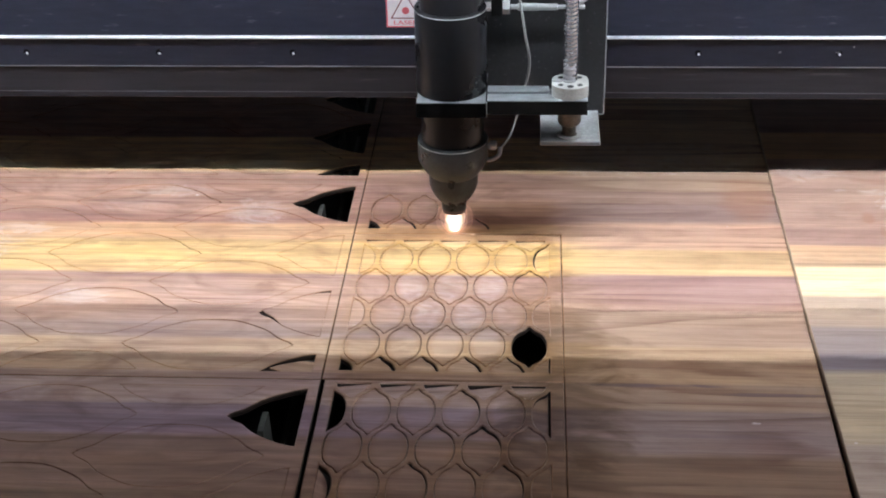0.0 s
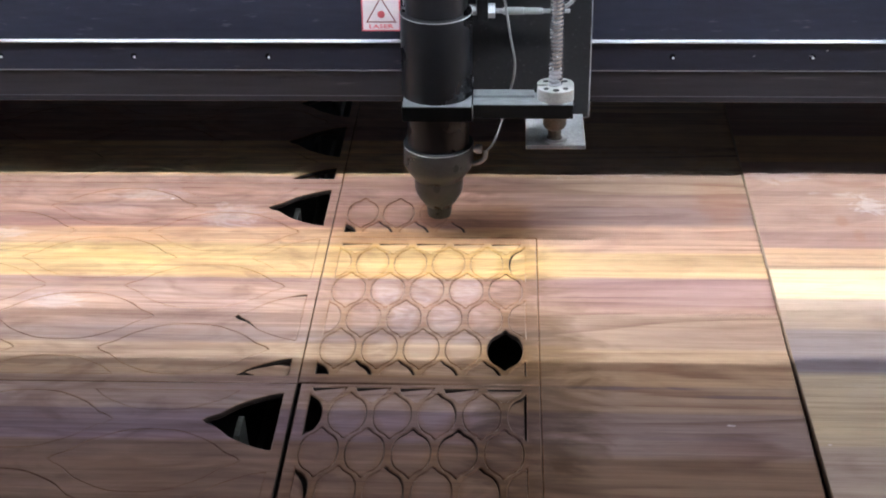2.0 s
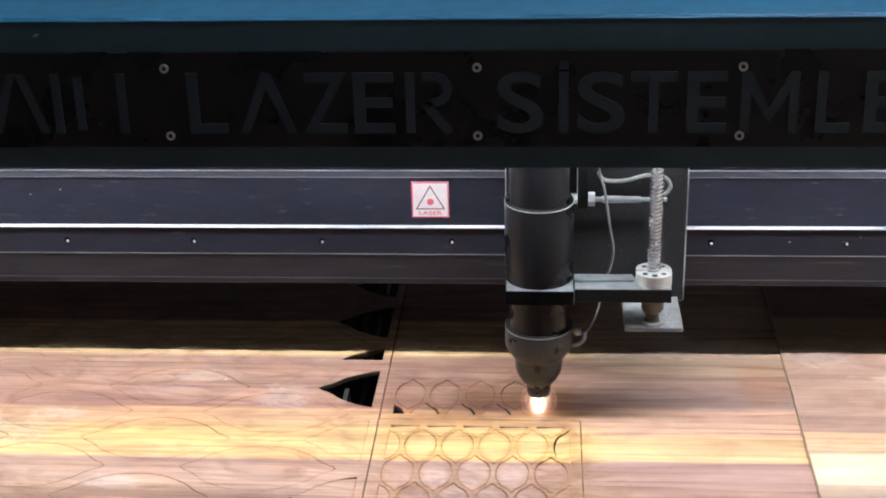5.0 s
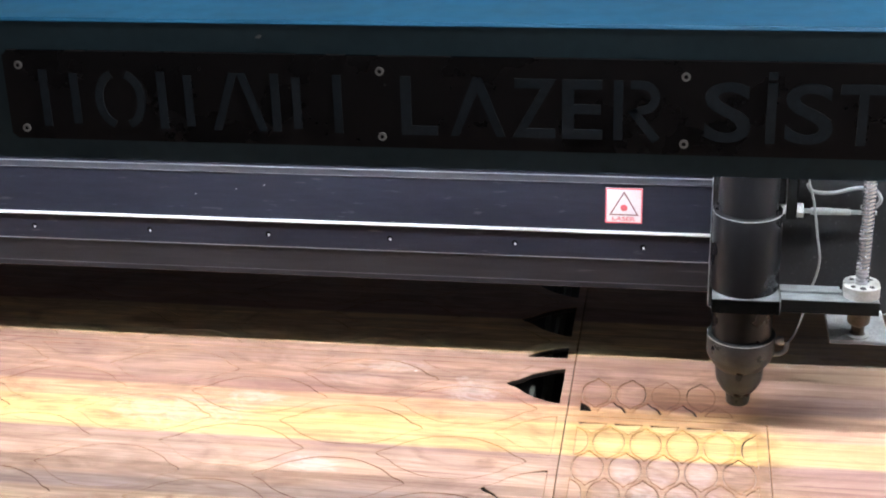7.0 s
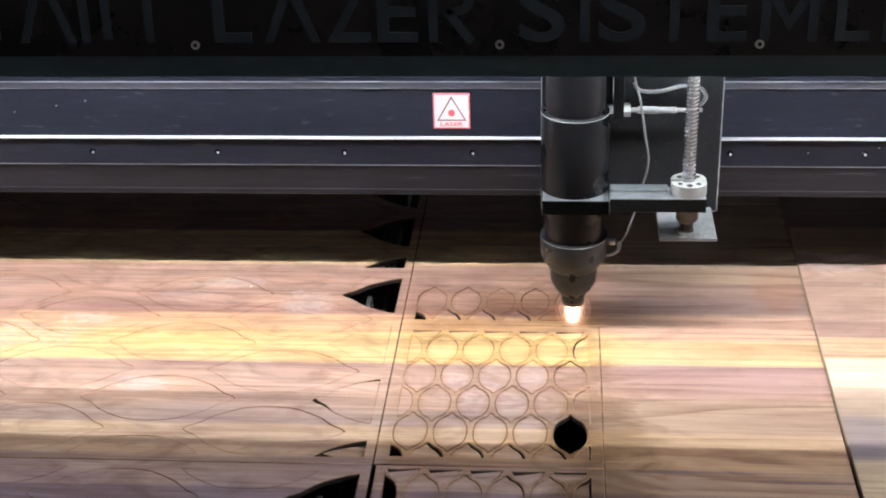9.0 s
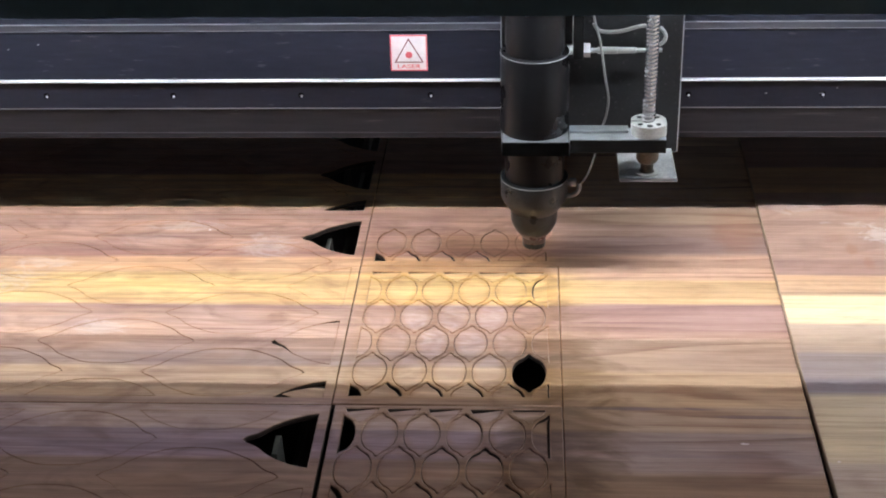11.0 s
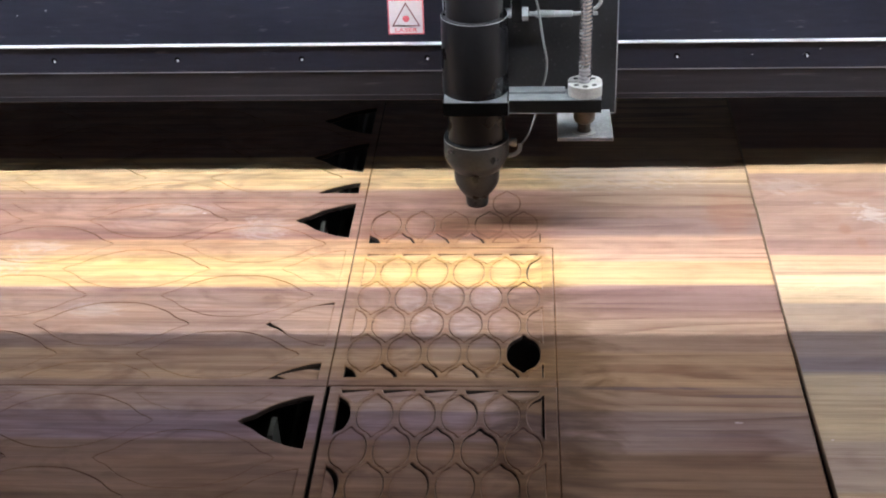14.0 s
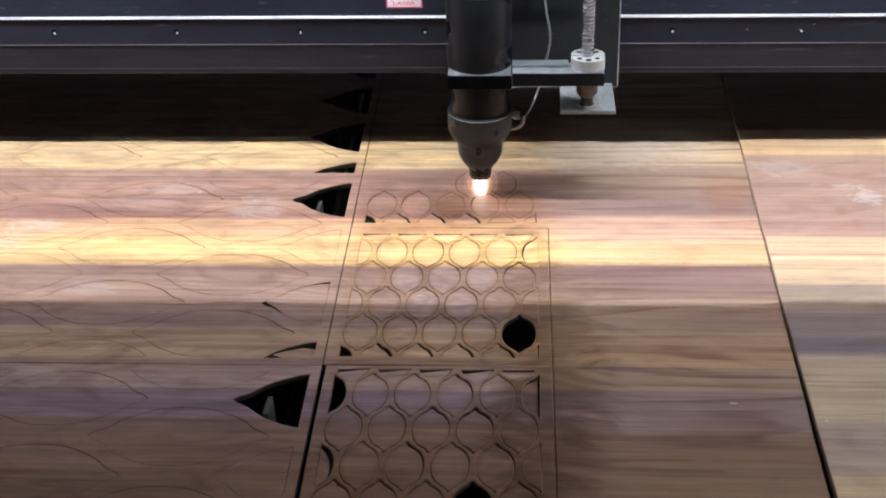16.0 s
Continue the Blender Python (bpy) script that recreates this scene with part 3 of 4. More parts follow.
def cut_cells(parent, cells, rect, holes, fallen, tilts, mat, edge, kerf, burn, hazed=(), nicks=()):
    """Cells of a lattice, cut out of a panel within rect: their holes, and the loose pieces that still lie in them."""
    x0, x1, y0, y1 = rect
    for key, (cx, cy, wide, tall, lying) in cells.items():
        hole = clipped(ogee(cx, cy, wide, tall, lying), x0, x1, y0, y1)
        if len(hole) < 3 or area(hole) < 6e-6:
            continue
        holes.append(hole)
        if key in fallen:
            continue
        plug = clipped(ogee(cx, cy, wide - kerf, tall - kerf * 1.6, lying), x0 + kerf, x1 - kerf, y0 + kerf, y1 - kerf)
        if len(plug) < 3 or area(plug) < 5e-6:
            continue
        for which, x, y, reach, dx, dy in nicks:  # a sliver broken out of the piece's edge
            if which == key:
                near = [max(0.0, 1 - math.dist(p, (x, y)) / reach) for p in plug]
                plug = [(p[0] + dx * k, p[1] + dy * k) for p, k in zip(plug, near)]
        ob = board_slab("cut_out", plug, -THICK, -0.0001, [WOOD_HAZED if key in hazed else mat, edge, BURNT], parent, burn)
        rx, ry, drop, dx, dy, rz = (*tilts.get(key, (0, 0, 0)), 0, 0, 0)[:6]
        rnd = random.Random(hash(key) % 9973)
        ob.rotation_euler = (radians(rx + rnd.uniform(-0.25, 0.25)), radians(ry + rnd.uniform(-0.25, 0.25)), radians(rz))
        ob.location += Vector((dx, dy, -drop))


def lattice_row(top, r):
    return top + 0.0066 - 0.03285 * r


# cells cut during the clip: row, column, start, top and end of the cut
NEW_CUTS = [(4, 2, 0.0, 1.0, 2.0), (4, 1, 2.3, 3.3, 4.2), (4, 0, 7.0, 8.1, 9.2), (3, 0, 11.6, 12.6, 13.7), (3, 1, 14.3, 15.3, 16.4)]


# half cells along the lower edge: column, then when each arc, the side and the foot are cut
HALF_CUTS = [(0, 5.1, 6.5, None, 5.85), (-1, None, 9.75, 10.2, 10.65)]


def build_cut_lines(panel, top):
    """Scorched lines that come up through the face as the head passes over, a quarter of a cell each."""
    lines = []

    def strip(outer, inner, when, mat):
        bm = bmesh.new()
        ring = [[bm.verts.new((*p, z)) for p, z in ((o, 0.0), (i, 0.0), (i, -0.0005), (o, -0.0005))] for o, i in zip(outer, inner)]
        for a, b in zip(ring, ring[1:]):
            for k in range(4):
                bm.faces.new((a[k], a[(k + 1) % 4], b[(k + 1) % 4], b[k]))
        bm.faces.new(ring[0])
        bm.faces.new(ring[-1])
        lines.append((part("cut_line", bm, mat, panel), when))

    for r, c, t0, t1, t2 in NEW_CUTS:
        cx, cy = (-0.0247 if r % 2 else -0.01255) - 0.02425 * c, lattice_row(top, r)
        outer, inner = ogee(cx, cy, 0.0103, 0.0213), ogee(cx, cy, 0.0092, 0.0194)
        n = len(outer)
        q = n // 4
        for first, when in ((0, t1 + 0.25 * (t2 - t1)), (q, t0 + 0.75 * (t1 - t0)), (2 * q, t0 + 0.25 * (t1 - t0)), (3 * q, t1 + 0.75 * (t2 - t1))):
            sunk = (r, c) == (4, 1) and first == q  # darker line standing in for the shaded gap at its dropped tip
            order = [(first + k) % n for k in range(q + 1)]
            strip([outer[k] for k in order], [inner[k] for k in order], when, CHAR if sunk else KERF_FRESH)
    foot, side, wide = top - 0.1513, -0.0006, 0.0009
    for c, right, left, border, base in HALF_CUTS:
        cx, cy = -0.0247 - 0.02425 * c, lattice_row(top, 5)
        outer, inner = ogee(cx, cy, 0.0103, 0.0213), ogee(cx, cy, 0.0092, 0.0194)
        q = len(outer) // 4
        for first, when in ((0, right), (q, left)):
            order = [k for k in range(first, first + q + 1) if outer[k][1] > foot and outer[k][0] <= side]
            if when and len(order) > 1:
                strip([outer[k] for k in order], [inner[k] for k in order], when, KERF_FRESH)
        x0, x1 = cx - 0.0098, min(cx + 0.0098, side)
        strip([(x0, foot), (x1, foot)], [(x0, foot + wide), (x1, foot + wide)], base, KERF_FRESH)
        if border:
            strip([(side, foot), (side, cy + 0.0195)], [(side - wide, foot), (side - wide, cy + 0.0195)], border, CHAR)
    return lines


def lattice_panel(top, low, high, rows, fallen, tilts, label, uncut=(), outer=None, hazed=()):
    """A square panel with a lattice of small upright onion-shaped cells."""
    panel = empty("lattice_panel", label, "wood panel", "cut wooden panels")
    rect = (-0.1196, -0.0006, top - 0.1513, top - 0.0006)
    cells = {}
    for r in rows:
        cy = lattice_row(top, r)
        off = -0.0247 if r % 2 else -0.01255
        for c in range(-1, 6):
            if (r, c) in uncut:
                continue
            cells[(r, c)] = (off - 0.02425 * c, cy, 0.0102, 0.0213, False)
    holes = []
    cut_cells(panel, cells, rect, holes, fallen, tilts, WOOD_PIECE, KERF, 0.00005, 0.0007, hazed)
    left = -0.1281 if top > -0.1 else -0.1262
    outer = outer or [(left, low), (0.0070, low), (0.0070, high), (left, high)]
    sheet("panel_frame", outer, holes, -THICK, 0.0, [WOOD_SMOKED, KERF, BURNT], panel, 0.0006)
    return panel


def ornament_panel(low, high, rows, fallen, tilts, label, nicks=()):
    """A long panel with a lattice of large onion-shaped cells that lie on their side."""
    panel = empty("ornament_panel", label, "wood panel", "cut wooden panels")
    rect = (-0.80, -0.1345, low + 0.0072, high - 0.0075)
    cells = {}
    for k, cy in rows:
        off = -0.1246 if k % 2 == 0 else -0.1996
        for c in range(0, 5):
            cells[(k, c)] = (off - 0.15 * c, cy, 0.0264, 0.0504, True)
    holes = []
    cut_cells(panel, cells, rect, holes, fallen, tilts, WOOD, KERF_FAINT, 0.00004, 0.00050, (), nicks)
    outer = [(-0.82, low), (-0.1285, low), (-0.1285, high), (-0.82, high)]
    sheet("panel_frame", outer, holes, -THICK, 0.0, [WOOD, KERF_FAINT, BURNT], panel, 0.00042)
    return panel


def build_boards():
    base = 0.0492
    rows = [(k, base - 0.0352 * (k + 2)) for k in range(-3, 5)]
    ornament_panel(-0.1608, 0.0846, rows, {(-2, 0)}, {(0, 0): (0.4, 0.3, 0), (4, 0): (0.0, 8.5, 0.0028, 0.0010, 0.0022, -15.0)}, "walnut-look laminate panel with large cut ogee cells",
                   [((2, 0), -0.1758, -0.0930, 0.020, 0.0020, 0.0026), ((2, 0), -0.1350, -0.0660, 0.014, 0.0, -0.0018)])
    ornament_panel(0.0848, 0.3300, [(k, y + 0.2456) for k, y in rows], {(-2, 0), (0, 0), (2, 0), (4, 0)}, {}, "walnut-look laminate panel with fallen cut-outs, in shade")
    ornament_panel(-0.4064, -0.1614, [(k, y - 0.2456) for k, y in rows], {(-2, 0)}, {}, "walnut-look laminate panel with one fallen cut-out")
    tilts = {(2, 0): (-1.5, 0, 0.0002), (2, 2): (-0.4, 0.6, 0), (2, 3): (-0.5, 0.2, 0), (2, 1): (-0.4, 0, 0), (3, 2): (-0.5, 0, 0), (3, 1): (-0.3, 0, 0), (3, -1): (0, -2.5, 0.0004)}
    low = {}
    for c in range(-1, 6):
        tilts[(5, c)] = (1.5, 2.5, 0.0005, -0.0007, -0.0004)
        tilts[(0, c)] = (-3, -1, 0.0004, 0, 0, 1.5)
        low[(0, c)] = (-2, -5, 0.0008, 0, -0.0004, 3.0)
        low[(5, c)] = (1.5, 2.5, 0.0005, -0.0007, -0.0004)
        low[(4, c)] = (-1.5, 0, 0.0003, 0, 0, 1.0)
        for r in (1, 2, 3):
            low[(r, c)] = (-0.3, 0.2, 0, 0, 0, 0.7)
    tilts[(5, 3)] = (1.0, 5.0, 0.0009, -0.0010, -0.0006)
    low.update({(0, 0): (-5, 0, 0.0008), (0, 1): (-2, -6, 0.0012, 0, -0.0006, 4.0)})
    low.update({(1, 1): (-0.6, 0.8, 0.0003, -0.0003, 0, 2.6), (2, 1): (-3.2, 0.3, 0.0006, 0, -0.0002, 1.2), (2, 2): (-1.9, 0.3, 0.0003, 0, 0, 0.9)})
    low.update({(3, 2): (-0.5, 0.8, 0.0003, -0.0003, 0, 2.5), (3, 0): (-0.5, 0.8, 0.0003, -0.0003, 0, 2.4)})
    low.update({(1, -1): (0, 12, 0.0018, -0.0009, 0), (3, 4): (0, 32, 0.0035, -0.0015, 0)})
    tilts[(1, -1)] = (1, -5, 0.0008, 0.0007, 0)
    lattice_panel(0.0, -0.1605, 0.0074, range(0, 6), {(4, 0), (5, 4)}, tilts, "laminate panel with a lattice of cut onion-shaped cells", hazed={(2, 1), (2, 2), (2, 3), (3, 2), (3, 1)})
    lattice_panel(-0.1637, -0.3300, -0.1609, range(0, 6), {(1, 4), (4, 1)}, low, "laminate panel with cut onion-shaped cells, some sunken")
    # the rest of the sheet, from which the next panel is being cut
    rest = [(0.0073, -0.45), (0.1440, -0.45), (0.1470, -0.247), (0.1497, -0.10), (0.15155, -0.010), (0.15465, 0.182), (0.1601, 0.50), (-0.1281, 0.50), (-0.1281, 0.0077), (0.0073, 0.0077)]
    fresh = lattice_panel(0.1662, 0.0077, 0.1737, range(4, 6), {(5, 4)}, {(5, c): (1.5, 2.5, 0.0005, -0.0007, -0.0004) for c in range(6)}, "walnut-look laminate sheet with its first row of cells being cut", {(4, 0), (4, 1), (4, 2), (4, -1), (5, 0), (5, -1)}, rest)
    fresh.name = "laminate_sheet"
    lines = build_cut_lines(fresh, 0.1662)
    front = empty("front_board", "plain laminate board in front of the cut panels", "board")
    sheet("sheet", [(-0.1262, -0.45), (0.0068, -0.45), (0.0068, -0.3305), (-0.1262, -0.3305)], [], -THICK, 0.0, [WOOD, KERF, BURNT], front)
    right = empty("pale_board", "second, thicker laminate board with paler grain", "board")
    sheet("sheet", [(0.1485, -0.45), (0.75, -0.45), (0.75, 0.50), (0.1602, 0.50), (0.1547, 0.182), (0.1516, -0.010), (0.1500, -0.100)], [], -THICK, 0.0026, [WOOD_RIGHT, EDGE, EDGE], right)
    return lines


def stroke(points, wide):
    """A flat stroke of even width along a line in x and z, on the sign's face."""
    bm, rings = bmesh.new(), []
    for i, (x, z) in enumerate(points):
        (ax, az), (bx, bz) = points[max(i - 1, 0)], points[min(i + 1, len(points) - 1)]
        d = math.hypot(bx - ax, bz - az)
        nx, nz = -(bz - az) / d * wide / 2, (bx - ax) / d * wide / 2
        rings.append([bm.verts.new(p) for p in ((x + nx, -0.0588, z + nz), (x - nx, -0.0588, z - nz), (x - nx, -0.0592, z - nz), (x + nx, -0.0592, z + nz))])
    for a, b in zip(rings, rings[1:]):
        for k in range(4):
            bm.faces.new((a[k], a[(k + 1) % 4], b[(k + 1) % 4], b[k]))
    bm.faces.new(rings[0])
    bm.faces.new(rings[-1])
    return bm


# ---- gantry ----
X0, X1 = -0.95, 0.75


def text_part(name, body, x, z, y, width, height, mat, parent, extrude=0.0004):
    """A letter or word of the built-in font, upright, facing the front, stretched to a width and a height."""
    cu = bpy.data.curves.new(name, "FONT")
    cu.body, cu.extrude, cu.resolution_u, cu.offset = body, 0.02, 6, 0.013
    tmp = bpy.data.objects.new("glyph", cu)
    me = bpy.data.meshes.new_from_object(tmp)
    bpy.data.objects.remove(tmp)
    bpy.data.curves.remove(cu)
    co = [v.co.copy() for v in me.vertices]
    lo = Vector((min(c.x for c in co), min(c.y for c in co), 0))
    hi = Vector((max(c.x for c in co), max(c.y for c in co), 0))
    for v in me.vertices:
        v.co = ((v.co.x - lo.x) / (hi.x - lo.x) * width, -v.co.z / 0.02 * extrude, (v.co.y - lo.y) / (hi.y - lo.y) * height)
    me.materials.clear()
    me.materials.append(mat)
    me.name = name
    me.update()
    ob = new(name, me)
    ob.parent, ob.location = parent, (x, y, z)
    return ob


def build_gantry():
    gantry = empty("gantry", "black and blue laser cutter gantry spanning the bed", "gantry")
    # rear beam: extrusion with step, face, groove and lower lip
    # its unseen depth is added to keep room light off the boards behind
    part("rear_beam", prism([(0.060, 0.0960), (0.060, 0.1515), (0.0590, 0.1525), (0.0590, 0.1575), (0.0570, 0.1580), (0.0570, 0.2880), (0.40, 0.2880), (0.40, 0.0960)], X0, X1), BEAM_BLACK, gantry)
    part("lower_lip", prism([(0.0625, 0.0722), (0.0615, 0.0730), (0.0615, 0.0900), (0.0612, 0.0955), (0.40, 0.0955), (0.40, 0.0725)], X0, X1), BEAM_LOW, gantry)
    # pale slivers stand for the light caught along the beam's edges
    for y, z, wide, mat in ((0.0596, 0.0956, 0.00030, GLINT_GREY), (0.0612, 0.0768, 0.00025, LIT_GREY), (0.0580, 0.1525, 0.00028, GLINT_GREY), (0.0560, 0.1578, 0.0003, GLINT_GREY)):
        part("edge_line", prism([(y, z - wide), (y, z + wide), (y + 0.004, z + 0.0005), (y + 0.004, z - wide)], X0, X1), mat, gantry)
    # the lit look of the angled step is put into a paler tone
    part("upper_strip", prism([(0.0576, 0.1529), (0.0582, 0.1574), (0.0600, 0.1574), (0.0600, 0.1529)], X0, X1), LIT_GREY, gantry, "step face of the black beam, painted paler as if lit")
    part("guide_rail", prism([(0.0598, 0.1162), (0.0562, 0.1162), (0.0558, 0.1165), (0.0558, 0.1170), (0.0562, 0.1173), (0.0598, 0.1173)], X0, X1), RAIL_STEEL, gantry, "bright white-lit guide rail")
    for x in [-0.1693 + 0.089 * k for k in range(-8, 2)] + [0.0944 + 0.0897 * k for k in range(0, 7)]:
        bm = lathe([(0.0019, 0.0), (0.0019, 0.0006), (0.0009, 0.0006), (0.0009, 0.0002)], 0, 0, 14)
        bmesh.ops.rotate(bm, verts=bm.verts, cent=(0, 0, 0), matrix=Matrix.Rotation(radians(90), 3, "X"))
        ob = part("screw", bm, CLAMP_BLACK, gantry)
        ob.location = (x, 0.0602, 0.1055)
        # white disc painted as the glint in the screw's dark hole
        bm = lathe([(0.0008, 0.0), (0.0008, 0.0004)], 0, 0, 10)
        bmesh.ops.rotate(bm, verts=bm.verts, cent=(0, 0, 0), matrix=Matrix.Rotation(radians(90), 3, "X"))
        part("screw_socket", bm, RAIL_STEEL, ob).location = (0.0004, -0.0004, -0.0008)
    # front cover: folded sheet with a blue top
    part("front_cover", prism([(-0.0556, 0.2016), (-0.0556, 0.2895), (-0.0536, 0.2895), (-0.0536, 0.2036), (-0.0480, 0.2036), (-0.0480, 0.2016)], X0, X1), BLUE_FRONT, gantry, "dark blue front cover")
    # carried back over the beam, out of view, to shut the lamps out
    part("top_cover", prism([(-0.0560, 0.2902), (-0.0545, 0.2920), (0.40, 0.2920), (0.40, 0.2896), (-0.0560, 0.2896)], X0, X1), BLUE, gantry, "glossy blue painted top cover")
    tape = part("hazard_tape", box(X0, X1, 0.0110, 0.0600, 0.2921, 0.2924), TAPE_BLACK, gantry, "black and yellow hazard tape")
    for k in range(-4, 9):
        x = -0.385 + 0.1265 * k
        part("yellow_stripe", slab([(x, 0.0110), (x + 0.063, 0.0110), (x + 0.115, 0.0600), (x + 0.052, 0.0600)], 0.2924, 0.2926), YELLOW, tape)
    for x in (X0 - 0.04, X1):
        part("end_plate", box(x, x + 0.04, 0.0, 0.30, -0.005, 0.289, 0.002), BEAM_BLACK, gantry)
    # sign on the front cover
    sign = part("sign_panel", upright([(-0.468, 0.2155), (0.395, 0.2155), (0.3985, 0.219), (0.3985, 0.2687), (0.395, 0.2722), (-0.468, 0.2722), (-0.4715, 0.2687), (-0.4715, 0.219)], -0.0586, -0.0560), ACRYLIC, gantry, "black acrylic sign panel with slate letters")
    for x in (-0.4612, -0.2345, -0.0556, 0.0927, 0.2600, 0.3850):
        for z in (0.2225, 0.2630):
            bm = lathe([(0.0026, 0.0), (0.0026, 0.001), (0.0014, 0.001), (0.0014, 0.0004)], 0, 0, 16)
            bmesh.ops.rotate(bm, verts=bm.verts, cent=(0, 0, 0), matrix=Matrix.Rotation(radians(90), 3, "X"))
            ob = part("screw", bm, NICKEL, sign)
            ob.location = (x, -0.0587, z)
            # dark hex socket
            part("screw_socket", slab([(0.0013 * math.cos(a), 0.0013 * math.sin(a)) for a in (math.pi * k / 3 for k in range(6))], 0, 0.0003), PLATE_BLACK, ob).rotation_euler = (radians(90), 0, 0)
            ob.children[0].location = (0, -0.0008, 0)
    zb, cap = 0.2240, 0.0362
    for ch, a, b in (("L", -0.2225, -0.2005), ("Z", -0.1560, -0.1300), ("E", -0.1265, -0.1030), 
                     ("S", -0.0445, -0.0180), ("I", -0.0095, -0.0040), ("S", 0.0010, 0.0280), ("T", 0.0310, 0.0570), ("E", 0.0625, 0.0850),
                     ("L", 0.1345, 0.1535), ("E", 0.1610, 0.1835), ("I", 0.2260, 0.2315)):
        text_part("letter", ch, a, zb, -0.0588, b - a, cap, LETTER, sign)
    w, m, h = 0.0052, 0.1085, zb + cap
    part("letter", upright([(0.0925, zb), (0.0925 + w, zb), (0.0925 + w, h - 0.012), (m, zb + 0.006), (0.1245 - w, h - 0.012), (0.1245 - w, zb), (0.1245, zb), (0.1245, h), (0.1245 - w, h), (m, zb + 0.0145), (0.0925 + w, h), (0.0925, h)], -0.0592, -0.0588), LETTER, sign)
    for x in (-0.00675, 0.22875):
        part("letter_dot", upright([(x - 0.0026, 0.2620), (x + 0.0026, 0.2620), (x + 0.0026, 0.2665), (x - 0.0026, 0.2665)], -0.0592, -0.0588), LETTER, sign)
    part("letter", upright([(-0.1930, zb), (-0.1930 + w, zb), (-0.1765, h - 0.009), (-0.1600 - w, zb), (-0.1600, zb), (-0.1738, h), (-0.1792, h)], -0.0592, -0.0588), LETTER, sign)
    for x0, x1 in ((-0.0965, -0.0690), (0.1900, 0.2170)):  # stencilled letter in two strokes
        one = part("letter", upright([(x0, zb), (x0 + w, zb), (x0 + w, h), (x0, h)], -0.0592, -0.0588), LETTER, sign)
        r = 0.0075
        curve = [(x0 + 0.0095, h - 0.0026)] + [(x1 - 0.0035 - r + r * math.sin(a), h - 0.0026 - r + r * math.cos(a)) for a in (math.pi * k / 10 for k in range(11))] + [(x0 + 0.0105, h - 0.0026 - 2 * r), (x1 - 0.0026, zb)]
        part("stroke", stroke(curve, w), LETTER, one)
    # the maker's name: plain bars and a ring
    for a, b in ((-0.449, -0.4173), (-0.3733, -0.3444), (-0.302, -0.2768)):
        bm = upright([(a, zb), (a + w, zb), (a + w, h), (a, h)], -0.0592, -0.0588)
        upright([(b - 0.012, zb + 0.002), (b - 0.012 + w, zb + 0.002), (b - 0.012 + w, h - 0.002), (b - 0.012, h - 0.002)], -0.0592, -0.0588, bm)
        part("plain_shape", bm, LETTER, sign)
    for side in (-1, 1):
        part("plain_shape", stroke([(-0.3977 + side * (0.0025 + 0.0110 * math.sin(a)), (zb + h) / 2 + (cap / 2 - 0.002) * math.cos(a)) for a in (math.pi * (0.06 + 0.088 * k) for k in range(11))], w), LETTER, sign)
    for x, lean in ((-0.3310, 0.006), (-0.3140, -0.006), (-0.2610, 0.0)):
        part("plain_shape", upright([(x - w / 2 - lean, zb), (x + w / 2 - lean, zb), (x + w / 2 + lean, h), (x - w / 2 + lean, h)], -0.0592, -0.0588), LETTER, sign)
    # light bar behind the front cover
    bar = part("light_bar", prism([(-0.0534, 0.2635), (-0.0534, 0.2860), (-0.0265, 0.2860), (-0.0265, 0.2475), (-0.0290, 0.2475), (-0.0290, 0.2635)], X0 + 0.05, X1 - 0.05), ALU, gantry)
    part("led_strip", prism([(-0.0375, 0.2622), (-0.0366, 0.2622), (-0.0366, 0.2631), (-0.0375, 0.2631)], X0 + 0.06, X1 - 0.06), LED, bar, "lit white strip of light")
    part("led_strip", prism([(-0.0284, 0.2463), (-0.0275, 0.2463), (-0.0275, 0.2472), (-0.0284, 0.2472)], X0 + 0.06, X1 - 0.06), LED, bar, "lit white strip of light")
    # chipped paint and dust on the beam and the cover
    for x, y, z, w in ((-0.3077, -0.0559, 0.2821, 0.0022), (-0.3461, 0.0563, 0.1442, 0.0010), (-0.3672, 0.0563, 0.1406, 0.0008), (-0.255, 0.0563, 0.1190, 0.0012), (-0.3974, 0.0563, 0.1360, 0.0007), (0.1833, 0.0598, 0.1062, 0.0014), (0.1931, 0.0598, 0.1098, 0.0007), (0.1466, 0.0598, 0.1060, 0.0008)):
        part("paint_chip", upright([(x - w, z - 0.4 * w), (x + 0.3 * w, z - 0.5 * w), (x + w, z + 0.3 * w), (x + 0.2 * w, z + 0.6 * w), (x - 0.7 * w, z + 0.2 * w)], y - 0.0002, y), CHIP, gantry, "pale chip in the paint")
    # warning sticker
    st = part("warning_sticker", upright([(-0.1066, 0.1232), (-0.0815, 0.1232), (-0.0815, 0.1488), (-0.1066, 0.1488)], 0.0594, 0.0599), STICKER, gantry, "white and red laser warning sticker")
    xc = -0.0940
    for b in ((-0.1066, -0.0815, 0.1478, 0.1488), (-0.1066, -0.0815, 0.1232, 0.1240), (-0.1066, -0.1057, 0.1240, 0.1478), (-0.0824, -0.0815, 0.1240, 0.1478)):
        part("border", upright([(b[0], b[2]), (b[1], b[2]), (b[1], b[3]), (b[0], b[3])], 0.0592, 0.0594), RED, st)
    tri = [(xc - 0.0100, 0.1290), (xc + 0.0100, 0.1290), (xc, 0.1466)]
    inner = [(xc + (x - xc) * 0.86, 0.1347 + (z - 0.1347) * 0.86) for x, z in tri]
    bm = bmesh.new()
